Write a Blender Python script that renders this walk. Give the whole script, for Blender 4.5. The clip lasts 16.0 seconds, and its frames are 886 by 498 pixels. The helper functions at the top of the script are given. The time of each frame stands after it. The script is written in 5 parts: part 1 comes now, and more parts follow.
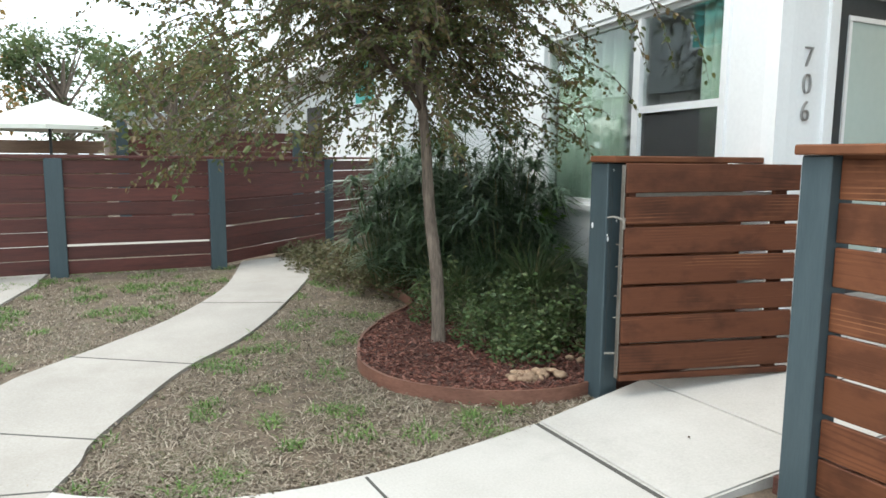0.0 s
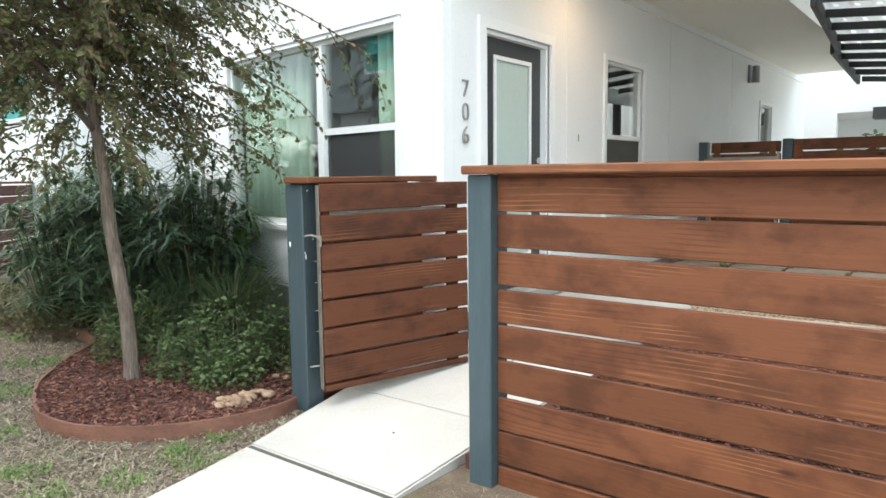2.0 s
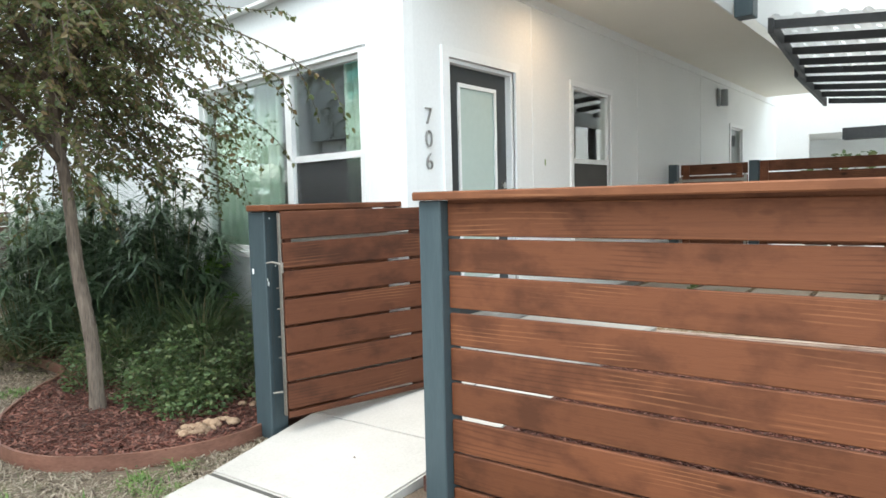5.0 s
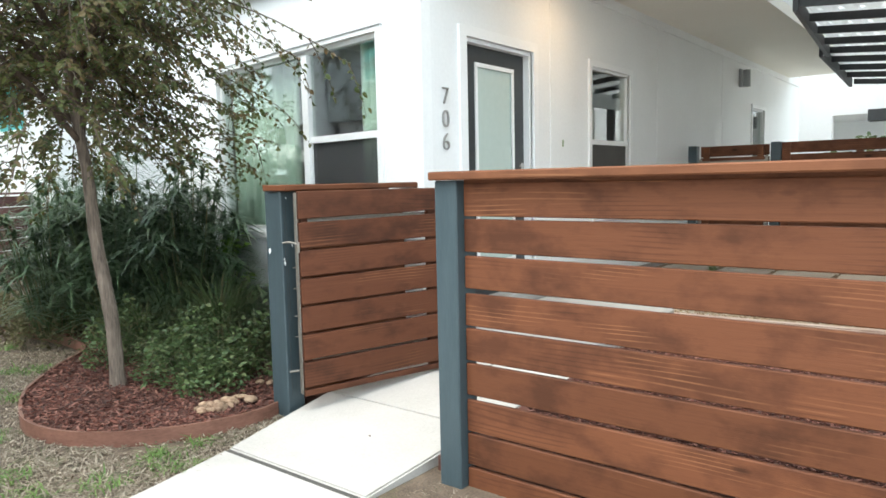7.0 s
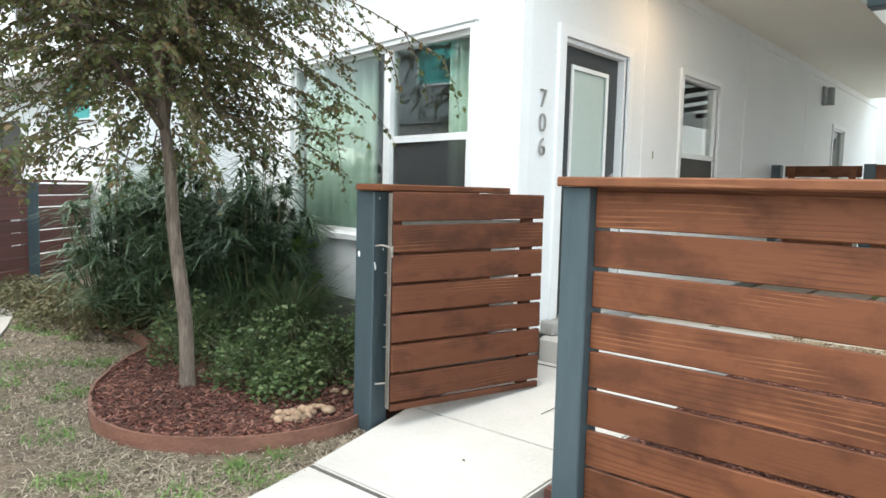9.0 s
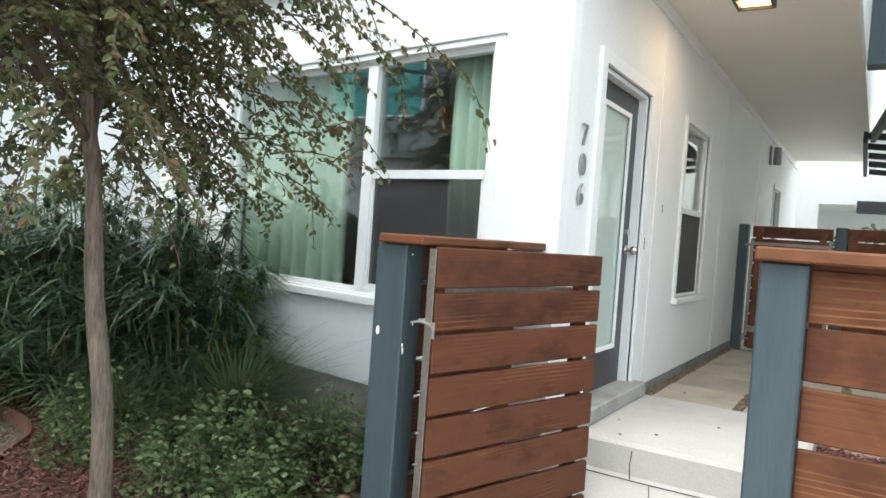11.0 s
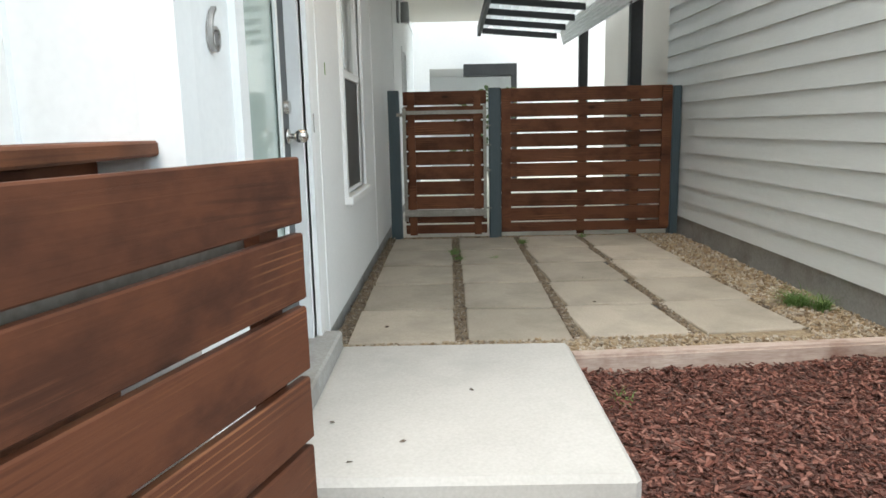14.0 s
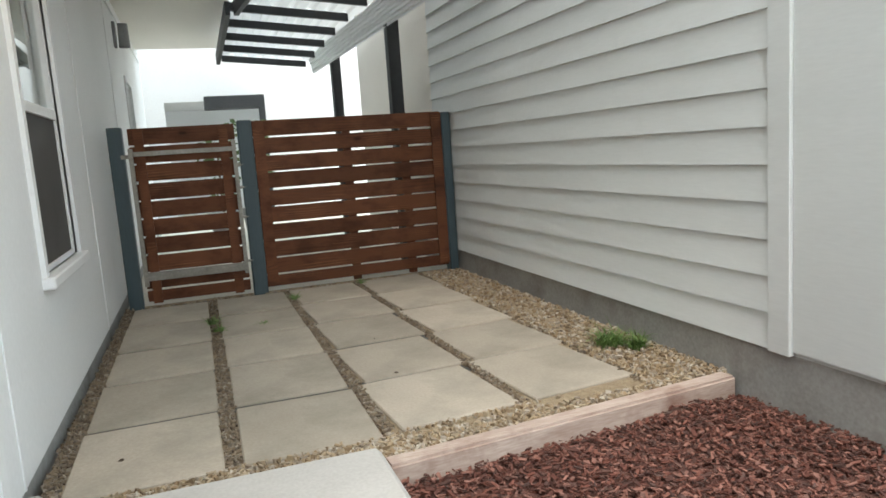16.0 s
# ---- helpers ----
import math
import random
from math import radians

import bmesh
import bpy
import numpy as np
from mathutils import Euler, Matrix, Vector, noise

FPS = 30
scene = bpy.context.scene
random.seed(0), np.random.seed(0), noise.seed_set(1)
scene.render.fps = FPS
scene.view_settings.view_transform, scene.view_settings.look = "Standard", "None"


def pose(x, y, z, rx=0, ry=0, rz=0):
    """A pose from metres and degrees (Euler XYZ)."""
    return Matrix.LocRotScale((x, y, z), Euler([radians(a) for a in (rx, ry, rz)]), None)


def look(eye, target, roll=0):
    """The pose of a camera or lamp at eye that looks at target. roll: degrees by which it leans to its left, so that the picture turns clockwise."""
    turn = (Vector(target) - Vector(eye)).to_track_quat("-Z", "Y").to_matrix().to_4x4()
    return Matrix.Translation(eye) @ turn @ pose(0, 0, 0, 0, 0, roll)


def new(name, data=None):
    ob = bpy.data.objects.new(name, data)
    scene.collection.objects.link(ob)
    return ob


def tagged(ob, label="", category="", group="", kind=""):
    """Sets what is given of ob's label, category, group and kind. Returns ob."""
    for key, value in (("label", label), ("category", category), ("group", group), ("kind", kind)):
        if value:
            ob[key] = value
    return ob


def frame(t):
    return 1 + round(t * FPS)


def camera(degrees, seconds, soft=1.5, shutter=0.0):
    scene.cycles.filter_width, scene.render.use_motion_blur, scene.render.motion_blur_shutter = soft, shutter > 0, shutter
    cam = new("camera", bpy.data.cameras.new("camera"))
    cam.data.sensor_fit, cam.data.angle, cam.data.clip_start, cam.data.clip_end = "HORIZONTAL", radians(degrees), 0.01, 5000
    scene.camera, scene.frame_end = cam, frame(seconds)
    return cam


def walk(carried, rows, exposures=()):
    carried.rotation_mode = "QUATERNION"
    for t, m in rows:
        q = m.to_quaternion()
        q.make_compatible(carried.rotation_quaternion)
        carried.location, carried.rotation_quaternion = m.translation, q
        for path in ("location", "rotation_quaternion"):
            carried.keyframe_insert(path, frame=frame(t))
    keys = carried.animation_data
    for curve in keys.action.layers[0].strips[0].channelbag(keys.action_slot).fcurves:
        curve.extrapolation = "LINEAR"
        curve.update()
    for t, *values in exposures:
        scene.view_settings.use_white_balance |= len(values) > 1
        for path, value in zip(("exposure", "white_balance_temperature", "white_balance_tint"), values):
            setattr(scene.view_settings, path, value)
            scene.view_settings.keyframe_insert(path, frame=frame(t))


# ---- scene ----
cam = camera(64.7, 16.0, soft=1.6)
PATH = [
    (0, (0.129, 0.125, 1.356), (1.028, 1.892, 1.096), 0.5),
    (0.5, (0.064, 0.146, 1.352), (1.146, 1.809, 1.101), 0.2),
    (1, (0.013, 0.142, 1.364), (1.331, 1.628, 1.127), -0.2),
    (1.5, (0.011, 0.114, 1.362), (1.463, 1.471, 1.14), -0.8),
    (2, (0.022, 0.056, 1.376), (1.589, 1.281, 1.165), -0.6),
    (2.5, (0.037, -0.041, 1.383), (1.709, 1.041, 1.198), -0.3),
    (3, (0.036, -0.112, 1.394), (1.738, 0.927, 1.246), 0.3),
    (3.5, (0.06, -0.119, 1.381), (1.714, 0.999, 1.26), -0.1),
    (4, (0.064, -0.122, 1.381), (1.687, 1.04, 1.266), -0.9),
    (4.5, (0.065, -0.109, 1.381), (1.672, 1.075, 1.253), -1.2),
    (7, (0.077, -0.107, 1.371), (1.637, 1.13, 1.179), -1.2),
    (7.5, (0.066, -0.109, 1.367), (1.624, 1.129, 1.168), -0.5),
    (8, (0.07, -0.085, 1.345), (1.611, 1.174, 1.145), 0.4),
    (8.2, (0.055, -0.031, 1.334), (1.518, 1.313, 1.106), 0.7),
    (10.3, (0.172, 1.195, 1.385), (1.791, 2.369, 1.372), 4.8),
    (10.5, (0.228, 1.318, 1.373), (1.877, 2.45, 1.352), 4.9),
    (11, (0.428, 1.578, 1.385), (2.126, 2.634, 1.341), 4.2),
    (11.5, (0.594, 1.808, 1.375), (2.365, 2.725, 1.22), 1.4),
    (12, (0.849, 1.998, 1.363), (2.718, 2.671, 1.13), -0.2),
    (12.5, (1.162, 2.14, 1.402), (3.047, 2.774, 1.186), 0.7),
    (13, (1.46, 2.276, 1.399), (3.395, 2.723, 1.161), -3.6),
    (13.5, (1.816, 2.322, 1.386), (3.786, 2.475, 1.077), -2.1),
    (14, (2.14, 2.362, 1.387), (4.11, 2.384, 1.046), -1.2),
    (14.5, (2.427, 2.393, 1.407), (4.384, 2.164, 1.069), -2.4),
    (15, (2.708, 2.302, 1.418), (4.648, 1.927, 1.112), -3.7),
    (15.5, (2.865, 2.293, 1.425), (4.779, 1.789, 1.137), -3.2),
    (16, (2.978, 2.333, 1.422), (4.85, 1.69, 1.137), -3.9),
]
EXPOSURES = [(0.0, 1.03), (1.5, 1.4), (3.5, 1.38), (8.0, 1.42), (11.0, 1.32), (13.0, 1.28), (14.5, 1.25), (16.0, 1.3)]
walk(cam, [(t, look(eye, target, roll)) for t, eye, target, roll in PATH], EXPOSURES)

# ---- world and sun ----
world = bpy.data.worlds.new("world")
scene.world = world
world.use_nodes = True
wn, wl = world.node_tree.nodes, world.node_tree.links
sky = wn.new("ShaderNodeTexSky")
sky.sky_type = "NISHITA"
sky.sun_disc = False
sky.sun_elevation, sky.sun_rotation = radians(62), radians(284)
sky.dust_density, sky.air_density = 4.0, 1.0
pale = wn.new("ShaderNodeMix")
pale.data_type = "RGBA"
pale.inputs["Factor"].default_value = 0.72
pale.inputs["B"].default_value = (9.1, 10.5, 11.0, 1)
wl.new(sky.outputs["Color"], pale.inputs["A"])
wl.new(pale.outputs["Result"], wn["Background"].inputs["Color"])
wn["Background"].inputs["Strength"].default_value = 0.137
sun = new("sun", bpy.data.lights.new("sun", "SUN"))
sun.data.energy, sun.data.angle, sun.data.color = 0.8, radians(28), (1.0, 0.93, 0.84)
sun.matrix_world = look((-4.6, 1.15, 9.0), (0, 0, 0))

# ---- materials ----
def node_mat(name):
    m = bpy.data.materials.new(name)
    m.use_nodes = True
    return m, m.node_tree.nodes, m.node_tree.links, m.node_tree.nodes["Principled BSDF"]


def surface(name, low, high, rough=0.6, scale=6.0, fine=60.0, stretch=(1, 1, 1), bump=0.15, depth=0.01, vary=0.0,
            island=False, metal=0.0, stain=None, stain_scale=1.3, stain_cut=(0.52, 0.72), spec=0.5):
    """Two scales of noise between two colours, relief, and if wanted stains and a change from object to object."""
    m, n, l, p = node_mat(name)
    tc = n.new("ShaderNodeTexCoord")
    mp = n.new("ShaderNodeMapping")
    mp.inputs["Scale"].default_value = stretch
    l.new(tc.outputs["Object"], mp.inputs["Vector"])
    big, small = n.new("ShaderNodeTexNoise"), n.new("ShaderNodeTexNoise")
    for nz, s, d in ((big, scale, 4), (small, fine, 6)):
        nz.noise_dimensions = "4D"
        nz.inputs["Scale"].default_value, nz.inputs["Detail"].default_value = s, d
        l.new(mp.outputs["Vector"], nz.inputs["Vector"])
    rnd = n.new("ShaderNodeNewGeometry").outputs["Random Per Island"] if island else n.new("ShaderNodeObjectInfo").outputs["Random"]
    off = n.new("ShaderNodeMath")
    off.operation = "MULTIPLY"
    off.inputs[1].default_value = 37.0
    l.new(rnd, off.inputs[0])
    if not island:
        l.new(off.outputs[0], big.inputs["W"])
        l.new(off.outputs[0], small.inputs["W"])
    mean = n.new("ShaderNodeMath")
    mean.operation = "MULTIPLY_ADD"
    mean.inputs[1].default_value, mean.inputs[2].default_value = 0.5, 0.0
    l.new(small.outputs["Fac"], mean.inputs[0])
    add = n.new("ShaderNodeMath")
    add.operation = "MULTIPLY_ADD"
    add.inputs[1].default_value = 0.5
    l.new(big.outputs["Fac"], add.inputs[0])
    l.new(mean.outputs[0], add.inputs[2])
    fac = add.outputs[0]
    ramp = n.new("ShaderNodeMapRange")
    ramp.inputs["From Min"].default_value, ramp.inputs["From Max"].default_value = 0.33, 0.67
    l.new(fac, ramp.inputs["Value"])
    col = n.new("ShaderNodeMix")
    col.data_type = "RGBA"
    col.inputs["A"].default_value, col.inputs["B"].default_value = (*low, 1), (*high, 1)
    l.new(ramp.outputs["Result"], col.inputs["Factor"])
    out = col.outputs["Result"]
    if stain:
        st = n.new("ShaderNodeTexNoise")
        st.inputs["Scale"].default_value, st.inputs["Detail"].default_value = stain_scale, 7
        st.inputs["Roughness"].default_value = 0.65
        l.new(tc.outputs["Object"], st.inputs["Vector"])
        cut = n.new("ShaderNodeMapRange")
        cut.inputs["From Min"].default_value, cut.inputs["From Max"].default_value = stain_cut
        cut.inputs["To Max"].default_value = 0.75
        l.new(st.outputs["Fac"], cut.inputs["Value"])
        mx = n.new("ShaderNodeMix")
        mx.data_type = "RGBA"
        mx.inputs["B"].default_value = (*stain, 1)
        l.new(out, mx.inputs["A"])
        l.new(cut.outputs["Result"], mx.inputs["Factor"])
        out = mx.outputs["Result"]
    if vary:
        hs = n.new("ShaderNodeHueSaturation")
        vr = n.new("ShaderNodeMapRange")
        vr.inputs["To Min"].default_value, vr.inputs["To Max"].default_value = 1 - vary, 1 + vary
        l.new(rnd, vr.inputs["Value"])
        l.new(vr.outputs["Result"], hs.inputs["Value"])
        l.new(out, hs.inputs["Color"])
        out = hs.outputs["Color"]
    l.new(out, p.inputs["Base Color"])
    p.inputs["Roughness"].default_value, p.inputs["Metallic"].default_value = rough, metal
    p.inputs["Specular IOR Level"].default_value = spec
    if bump:
        bp = n.new("ShaderNodeBump")
        bp.inputs["Strength"].default_value, bp.inputs["Distance"].default_value = bump, depth
        l.new(fac, bp.inputs["Height"])
        l.new(bp.outputs["Normal"], p.inputs["Normal"])
    return m


def foliage(name, colours, rough=0.5, trans=0.25):
    """Leaf colours picked island by island, slightly see-through."""
    m, n, l, p = node_mat(name)
    geo = n.new("ShaderNodeNewGeometry")
    ramp = n.new("ShaderNodeValToRGB")
    el = ramp.color_ramp.elements
    while len(el) < len(colours):
        el.new(0.5)
    for i, c in enumerate(colours):
        el[i].position, el[i].color = i / (len(colours) - 1), (*c, 1)
    l.new(geo.outputs["Random Per Island"], ramp.inputs["Fac"])
    l.new(ramp.outputs["Color"], p.inputs["Base Color"])
    p.inputs["Roughness"].default_value = rough
    tr = n.new("ShaderNodeBsdfTranslucent")
    l.new(ramp.outputs["Color"], tr.inputs["Color"])
    mx = n.new("ShaderNodeMixShader")
    mx.inputs["Fac"].default_value = trans
    l.new(p.outputs["BSDF"], mx.inputs[1])
    l.new(tr.outputs["BSDF"], mx.inputs[2])
    l.new(mx.outputs["Shader"], n["Material Output"].inputs["Surface"])
    return m


def pane_glass(name, tint=(0.9, 0.94, 0.92), ior=0.13):
    m, n, l, p = node_mat(name)
    t, g, f, mx = (n.new("ShaderNode" + k) for k in ("BsdfTransparent", "BsdfGlossy", "LayerWeight", "MixShader"))
    t.inputs["Color"].default_value = (*tint, 1)
    g.inputs["Roughness"].default_value = 0.01
    f.inputs["Blend"].default_value = 0.5
    pw, ad = n.new("ShaderNodeMath"), n.new("ShaderNodeMath")
    pw.operation, pw.inputs[1].default_value = "POWER", 3.5
    ad.operation, ad.inputs[1].default_value, ad.inputs[2].default_value = "MULTIPLY_ADD", 0.75, ior
    l.new(f.outputs["Facing"], pw.inputs[0])
    l.new(pw.outputs[0], ad.inputs[0])
    l.new(ad.outputs[0], mx.inputs["Fac"])
    l.new(t.outputs["BSDF"], mx.inputs[1])
    l.new(g.outputs["BSDF"], mx.inputs[2])
    l.new(mx.outputs["Shader"], n["Material Output"].inputs["Surface"])
    return m




def stained(name, deep, mid, light, rough=0.6, streak=1.0):
    """Stained softwood along x: long grain, blotches where the stain took unevenly, knots."""
    m, n, l, p = node_mat(name)
    tc, info = n.new("ShaderNodeTexCoord"), n.new("ShaderNodeObjectInfo")
    shift = n.new("ShaderNodeVectorMath")
    shift.operation = "MULTIPLY_ADD"
    shift.inputs[1].default_value = (1, 1, 1)
    spread = n.new("ShaderNodeVectorMath")
    spread.operation = "SCALE"
    spread.inputs[0].default_value = (41.0, 17.0, 29.0)
    l.new(info.outputs["Random"], spread.inputs["Scale"])
    l.new(tc.outputs["Object"], shift.inputs[0])
    l.new(spread.outputs["Vector"], shift.inputs[2])

    def tex(kind, scale, stretch, **kw):
        mp = n.new("ShaderNodeMapping")
        mp.inputs["Scale"].default_value = stretch
        l.new(shift.outputs["Vector"], mp.inputs["Vector"])
        t = n.new("ShaderNodeTex" + kind)
        t.inputs["Scale"].default_value = scale
        for k, v in kw.items():
            t.inputs[k].default_value = v
        l.new(mp.outputs["Vector"], t.inputs["Vector"])
        return t

    def ranged(value, a, b, c=0.0, d=1.0):
        r = n.new("ShaderNodeMapRange")
        for k, v in zip(("From Min", "From Max", "To Min", "To Max"), (a, b, c, d)):
            r.inputs[k].default_value = v
        l.new(value, r.inputs["Value"])
        return r.outputs["Result"]

    def mix(a, b, fac, kind="MIX"):
        x = n.new("ShaderNodeMix")
        x.data_type, x.blend_type = "RGBA", kind
        for s, v in (("A", a), ("B", b), ("Factor", fac)):
            if isinstance(v, tuple):
                x.inputs[s].default_value = (*v, 1)
            else:
                l.new(v, x.inputs[s])
        return x.outputs["Result"]

    blotch = tex("Noise", 3.2, (1.0, 1, 1.7), Detail=5.0, Roughness=0.6).outputs["Fac"]
    wave = tex("Noise", 1.0, (0.9, 60, 62), Detail=6.0, Roughness=0.65, Distortion=1.0).outputs["Fac"]
    rings = tex("Wave", 15.0, (0.11, 0.5, 1.0), Distortion=22.0, Detail=2.0, **{"Detail Scale": 0.3})
    rings.bands_direction = "Z"
    ring = rings.outputs["Fac"]
    fine = tex("Noise", 30.0, (0.5, 6, 6), Detail=4.0).outputs["Fac"]
    knot = tex("Voronoi", 1.5, (1.3, 0.4, 3.0)).outputs["Distance"]
    col = mix(mid, deep, ranged(blotch, 0.47, 0.64, 0, 0.7))
    col = mix(col, light, ranged(wave, 0.6, 0.85, 0, 0.2 * streak))
    col = mix(col, deep, ranged(wave, 0.45, 0.28, 0, 0.25))
    patch = n.new("ShaderNodeMath")
    patch.operation = "MULTIPLY"
    l.new(ranged(ring, 0.3, 0.05, 0, 0.4), patch.inputs[0])
    l.new(ranged(tex("Noise", 1.6, (0.9, 1, 3.0), Detail=2.0).outputs["Fac"], 0.54, 0.62), patch.inputs[1])
    col = mix(col, tuple(v * 0.75 for v in deep), patch.outputs[0])
    pale = n.new("ShaderNodeMath")
    pale.operation = "MULTIPLY"
    l.new(ranged(ring, 0.8, 0.98, 0, 0.6), pale.inputs[0])
    l.new(ranged(tex("Noise", 2.1, (0.8, 1, 3.2), Detail=3.0).outputs["Fac"], 0.55, 0.68), pale.inputs[1])
    col = mix(col, light, pale.outputs[0])
    col = mix(col, deep, ranged(fine, 0.5, 0.75, 0, 0.18))
    col = mix(col, tuple(v * 0.45 for v in deep), ranged(knot, 0.035, 0.085, 0.75, 0.0))
    hs = n.new("ShaderNodeHueSaturation")
    l.new(ranged(info.outputs["Random"], 0, 1, 0.84, 1.16), hs.inputs["Value"])
    l.new(col, hs.inputs["Color"])
    l.new(hs.outputs["Color"], p.inputs["Base Color"])
    l.new(ranged(blotch, 0.3, 0.7, rough - 0.05, rough + 0.12), p.inputs["Roughness"])
    p.inputs["Specular IOR Level"].default_value = 0.22
    bp = n.new("ShaderNodeBump")
    bp.inputs["Strength"].default_value, bp.inputs["Distance"].default_value = 0.35, 0.003
    l.new(wave, bp.inputs["Height"])
    l.new(bp.outputs["Normal"], p.inputs["Normal"])
    return m


WOOD = stained("stained_wood", (0.06, 0.022, 0.0115), (0.145, 0.053, 0.0245), (0.33, 0.145, 0.065))
# The fence stain at about 0.7: the gate's shade is put into its colour.
WOOD_SHADED = stained("shaded_gate_wood", (0.042, 0.0155, 0.009), (0.105, 0.0365, 0.0175), (0.27, 0.115, 0.052), streak=2.2)
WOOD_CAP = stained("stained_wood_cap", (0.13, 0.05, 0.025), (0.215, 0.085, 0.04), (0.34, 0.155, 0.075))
WOOD_DARK = surface("dark_red_stained_wood", (0.05, 0.0135, 0.0105), (0.115, 0.029, 0.021), 0.6, 2.5, 14.0, (0.6, 8, 8), 0.3, 0.004, 0.2)
WOOD_OLD = surface("greyed_wood", (0.16, 0.1, 0.07), (0.3, 0.2, 0.14), 0.75, 3.0, 20.0, (0.6, 9, 9), 0.3, 0.004, 0.15)
TIMBER = surface("weathered_timber", (0.33, 0.235, 0.19), (0.54, 0.44, 0.375), 0.8, 3.0, 22.0, (6, 0.7, 6), 0.4, 0.004, stain=(0.17, 0.075, 0.05), stain_scale=3.0)
SLATE = surface("slate_paint", (0.038, 0.06, 0.07), (0.054, 0.08, 0.092), 0.5, 4.0, 30.0, (6, 6, 0.6), 0.2, 0.003, 0.06)
WHITE = surface("white_wall_paint", (0.76, 0.77, 0.77), (0.83, 0.84, 0.84), 0.75, 1.2, 40.0, (1, 1, 1), 0.06, 0.003, 0, stain=(0.66, 0.66, 0.64), stain_scale=0.7, stain_cut=(0.6, 0.85))
TRIM = surface("white_trim_paint", (0.79, 0.8, 0.8), (0.85, 0.86, 0.86), 0.5, 3.0, 40.0, (1, 1, 1), 0.04, 0.002)
SOFFIT = surface("soffit_paint", (0.79, 0.755, 0.69), (0.83, 0.795, 0.73), 0.8, 1.5, 40.0, (1, 1, 1), 0.03, 0.002)
SIDING = surface("pale_grey_siding", (0.62, 0.635, 0.62), (0.68, 0.695, 0.68), 0.65, 1.0, 25.0, (0.6, 4, 4), 0.1, 0.003, 0.03)
PANEL_GREY = surface("grey_panel", (0.3, 0.32, 0.32), (0.36, 0.38, 0.38), 0.7, 1.5, 40.0, (1, 1, 1), 0.05, 0.003)
CONCRETE = surface("pale_concrete", (0.4, 0.38, 0.35), (0.5, 0.48, 0.45), 0.85, 2.5, 90.0, (1, 1, 1), 0.2, 0.003, 0, stain=(0.33, 0.315, 0.29), stain_scale=1.6, stain_cut=(0.56, 0.8))
OLD_CONCRETE = surface("weathered_concrete", (0.31, 0.285, 0.255), (0.42, 0.39, 0.355), 0.9, 2.0, 90.0, (1, 1, 1), 0.25, 0.003, 0, stain=(0.29, 0.26, 0.225), stain_scale=1.3, stain_cut=(0.5, 0.75))
# Sunlit brightness put into the colour, to bounce warm light onto the soffit.
YARD = surface("pale_bounce_yard", (0.6, 0.56, 0.49), (0.7, 0.66, 0.58), 0.9, 2.0, 70.0, (1, 1, 1), 0.2, 0.003, 0, stain=(0.5, 0.46, 0.4))
PAVER = surface("buff_paver", (0.34, 0.29, 0.23), (0.45, 0.39, 0.315), 0.85, 3.0, 80.0, (1, 1, 1), 0.25, 0.003, 0.13, stain=(0.24, 0.215, 0.17), stain_scale=2.2, stain_cut=(0.46, 0.72))
FOUND = surface("foundation_concrete", (0.27, 0.26, 0.24), (0.4, 0.39, 0.37), 0.9, 3.0, 60.0, (1, 1, 1), 0.3, 0.005, 0, stain=(0.17, 0.15, 0.13), stain_scale=2.5)
JOINT = surface("joint_strip", (0.05, 0.05, 0.045), (0.09, 0.085, 0.075), 0.9, 9, 60)
SOIL = surface("dry_lawn_soil", (0.05, 0.036, 0.026), (0.2, 0.15, 0.105), 0.95, 9.0, 90.0, (1, 1, 1), 0.7, 0.02, 0, stain=(0.13, 0.14, 0.055), stain_scale=1.7, stain_cut=(0.55, 0.7))
MULCH_BASE = surface("mulch_soil", (0.05, 0.022, 0.016), (0.13, 0.05, 0.035), 0.95, 20.0, 120.0, (1, 1, 1), 0.9, 0.02)
MULCH = foliage("mulch_chips", [(0.05, 0.018, 0.012), (0.095, 0.03, 0.019), (0.145, 0.048, 0.031), (0.25, 0.115, 0.085), (0.06, 0.03, 0.023), (0.11, 0.037, 0.024)], 0.85, 0.0)
GRAVEL_BASE = surface("gravel_bed", (0.2, 0.145, 0.09), (0.36, 0.28, 0.18), 0.95, 30.0, 160.0, (1, 1, 1), 0.9, 0.015)
GRAVEL = foliage("pea_gravel", [(0.14, 0.095, 0.055), (0.3, 0.21, 0.12), (0.38, 0.3, 0.2), (0.23, 0.18, 0.13), (0.5, 0.44, 0.36)], 0.8, 0.0)
GRAVEL_DARK = foliage("soiled_gravel", [(0.08, 0.055, 0.035), (0.16, 0.115, 0.07), (0.24, 0.18, 0.12), (0.12, 0.095, 0.07), (0.32, 0.27, 0.21)], 0.85, 0.0)
ROCK = surface("river_rock", (0.17, 0.095, 0.06), (0.4, 0.28, 0.18), 0.8, 8, 60, (1, 1, 1), 0.3, 0.01, 0.25)
EDGING = surface("brown_edging", (0.12, 0.05, 0.032), (0.22, 0.1, 0.068), 0.6, 5, 40, (1, 1, 3), 0.2, 0.003)
BARK = surface("tree_bark", (0.05, 0.036, 0.028), (0.27, 0.21, 0.165), 0.9, 4.0, 14.0, (9, 9, 1.0), 1.0, 0.02)
TWIG = surface("twig_bark", (0.045, 0.03, 0.022), (0.12, 0.085, 0.06), 0.9, 5.0, 22.0, (3, 3, 1.1), 0.4, 0.005)
METAL = surface("galvanised_steel", (0.22, 0.2, 0.175), (0.38, 0.35, 0.31), 0.5, 8, 60, (1, 1, 1), 0.1, 0.002, 0, metal=0.7)
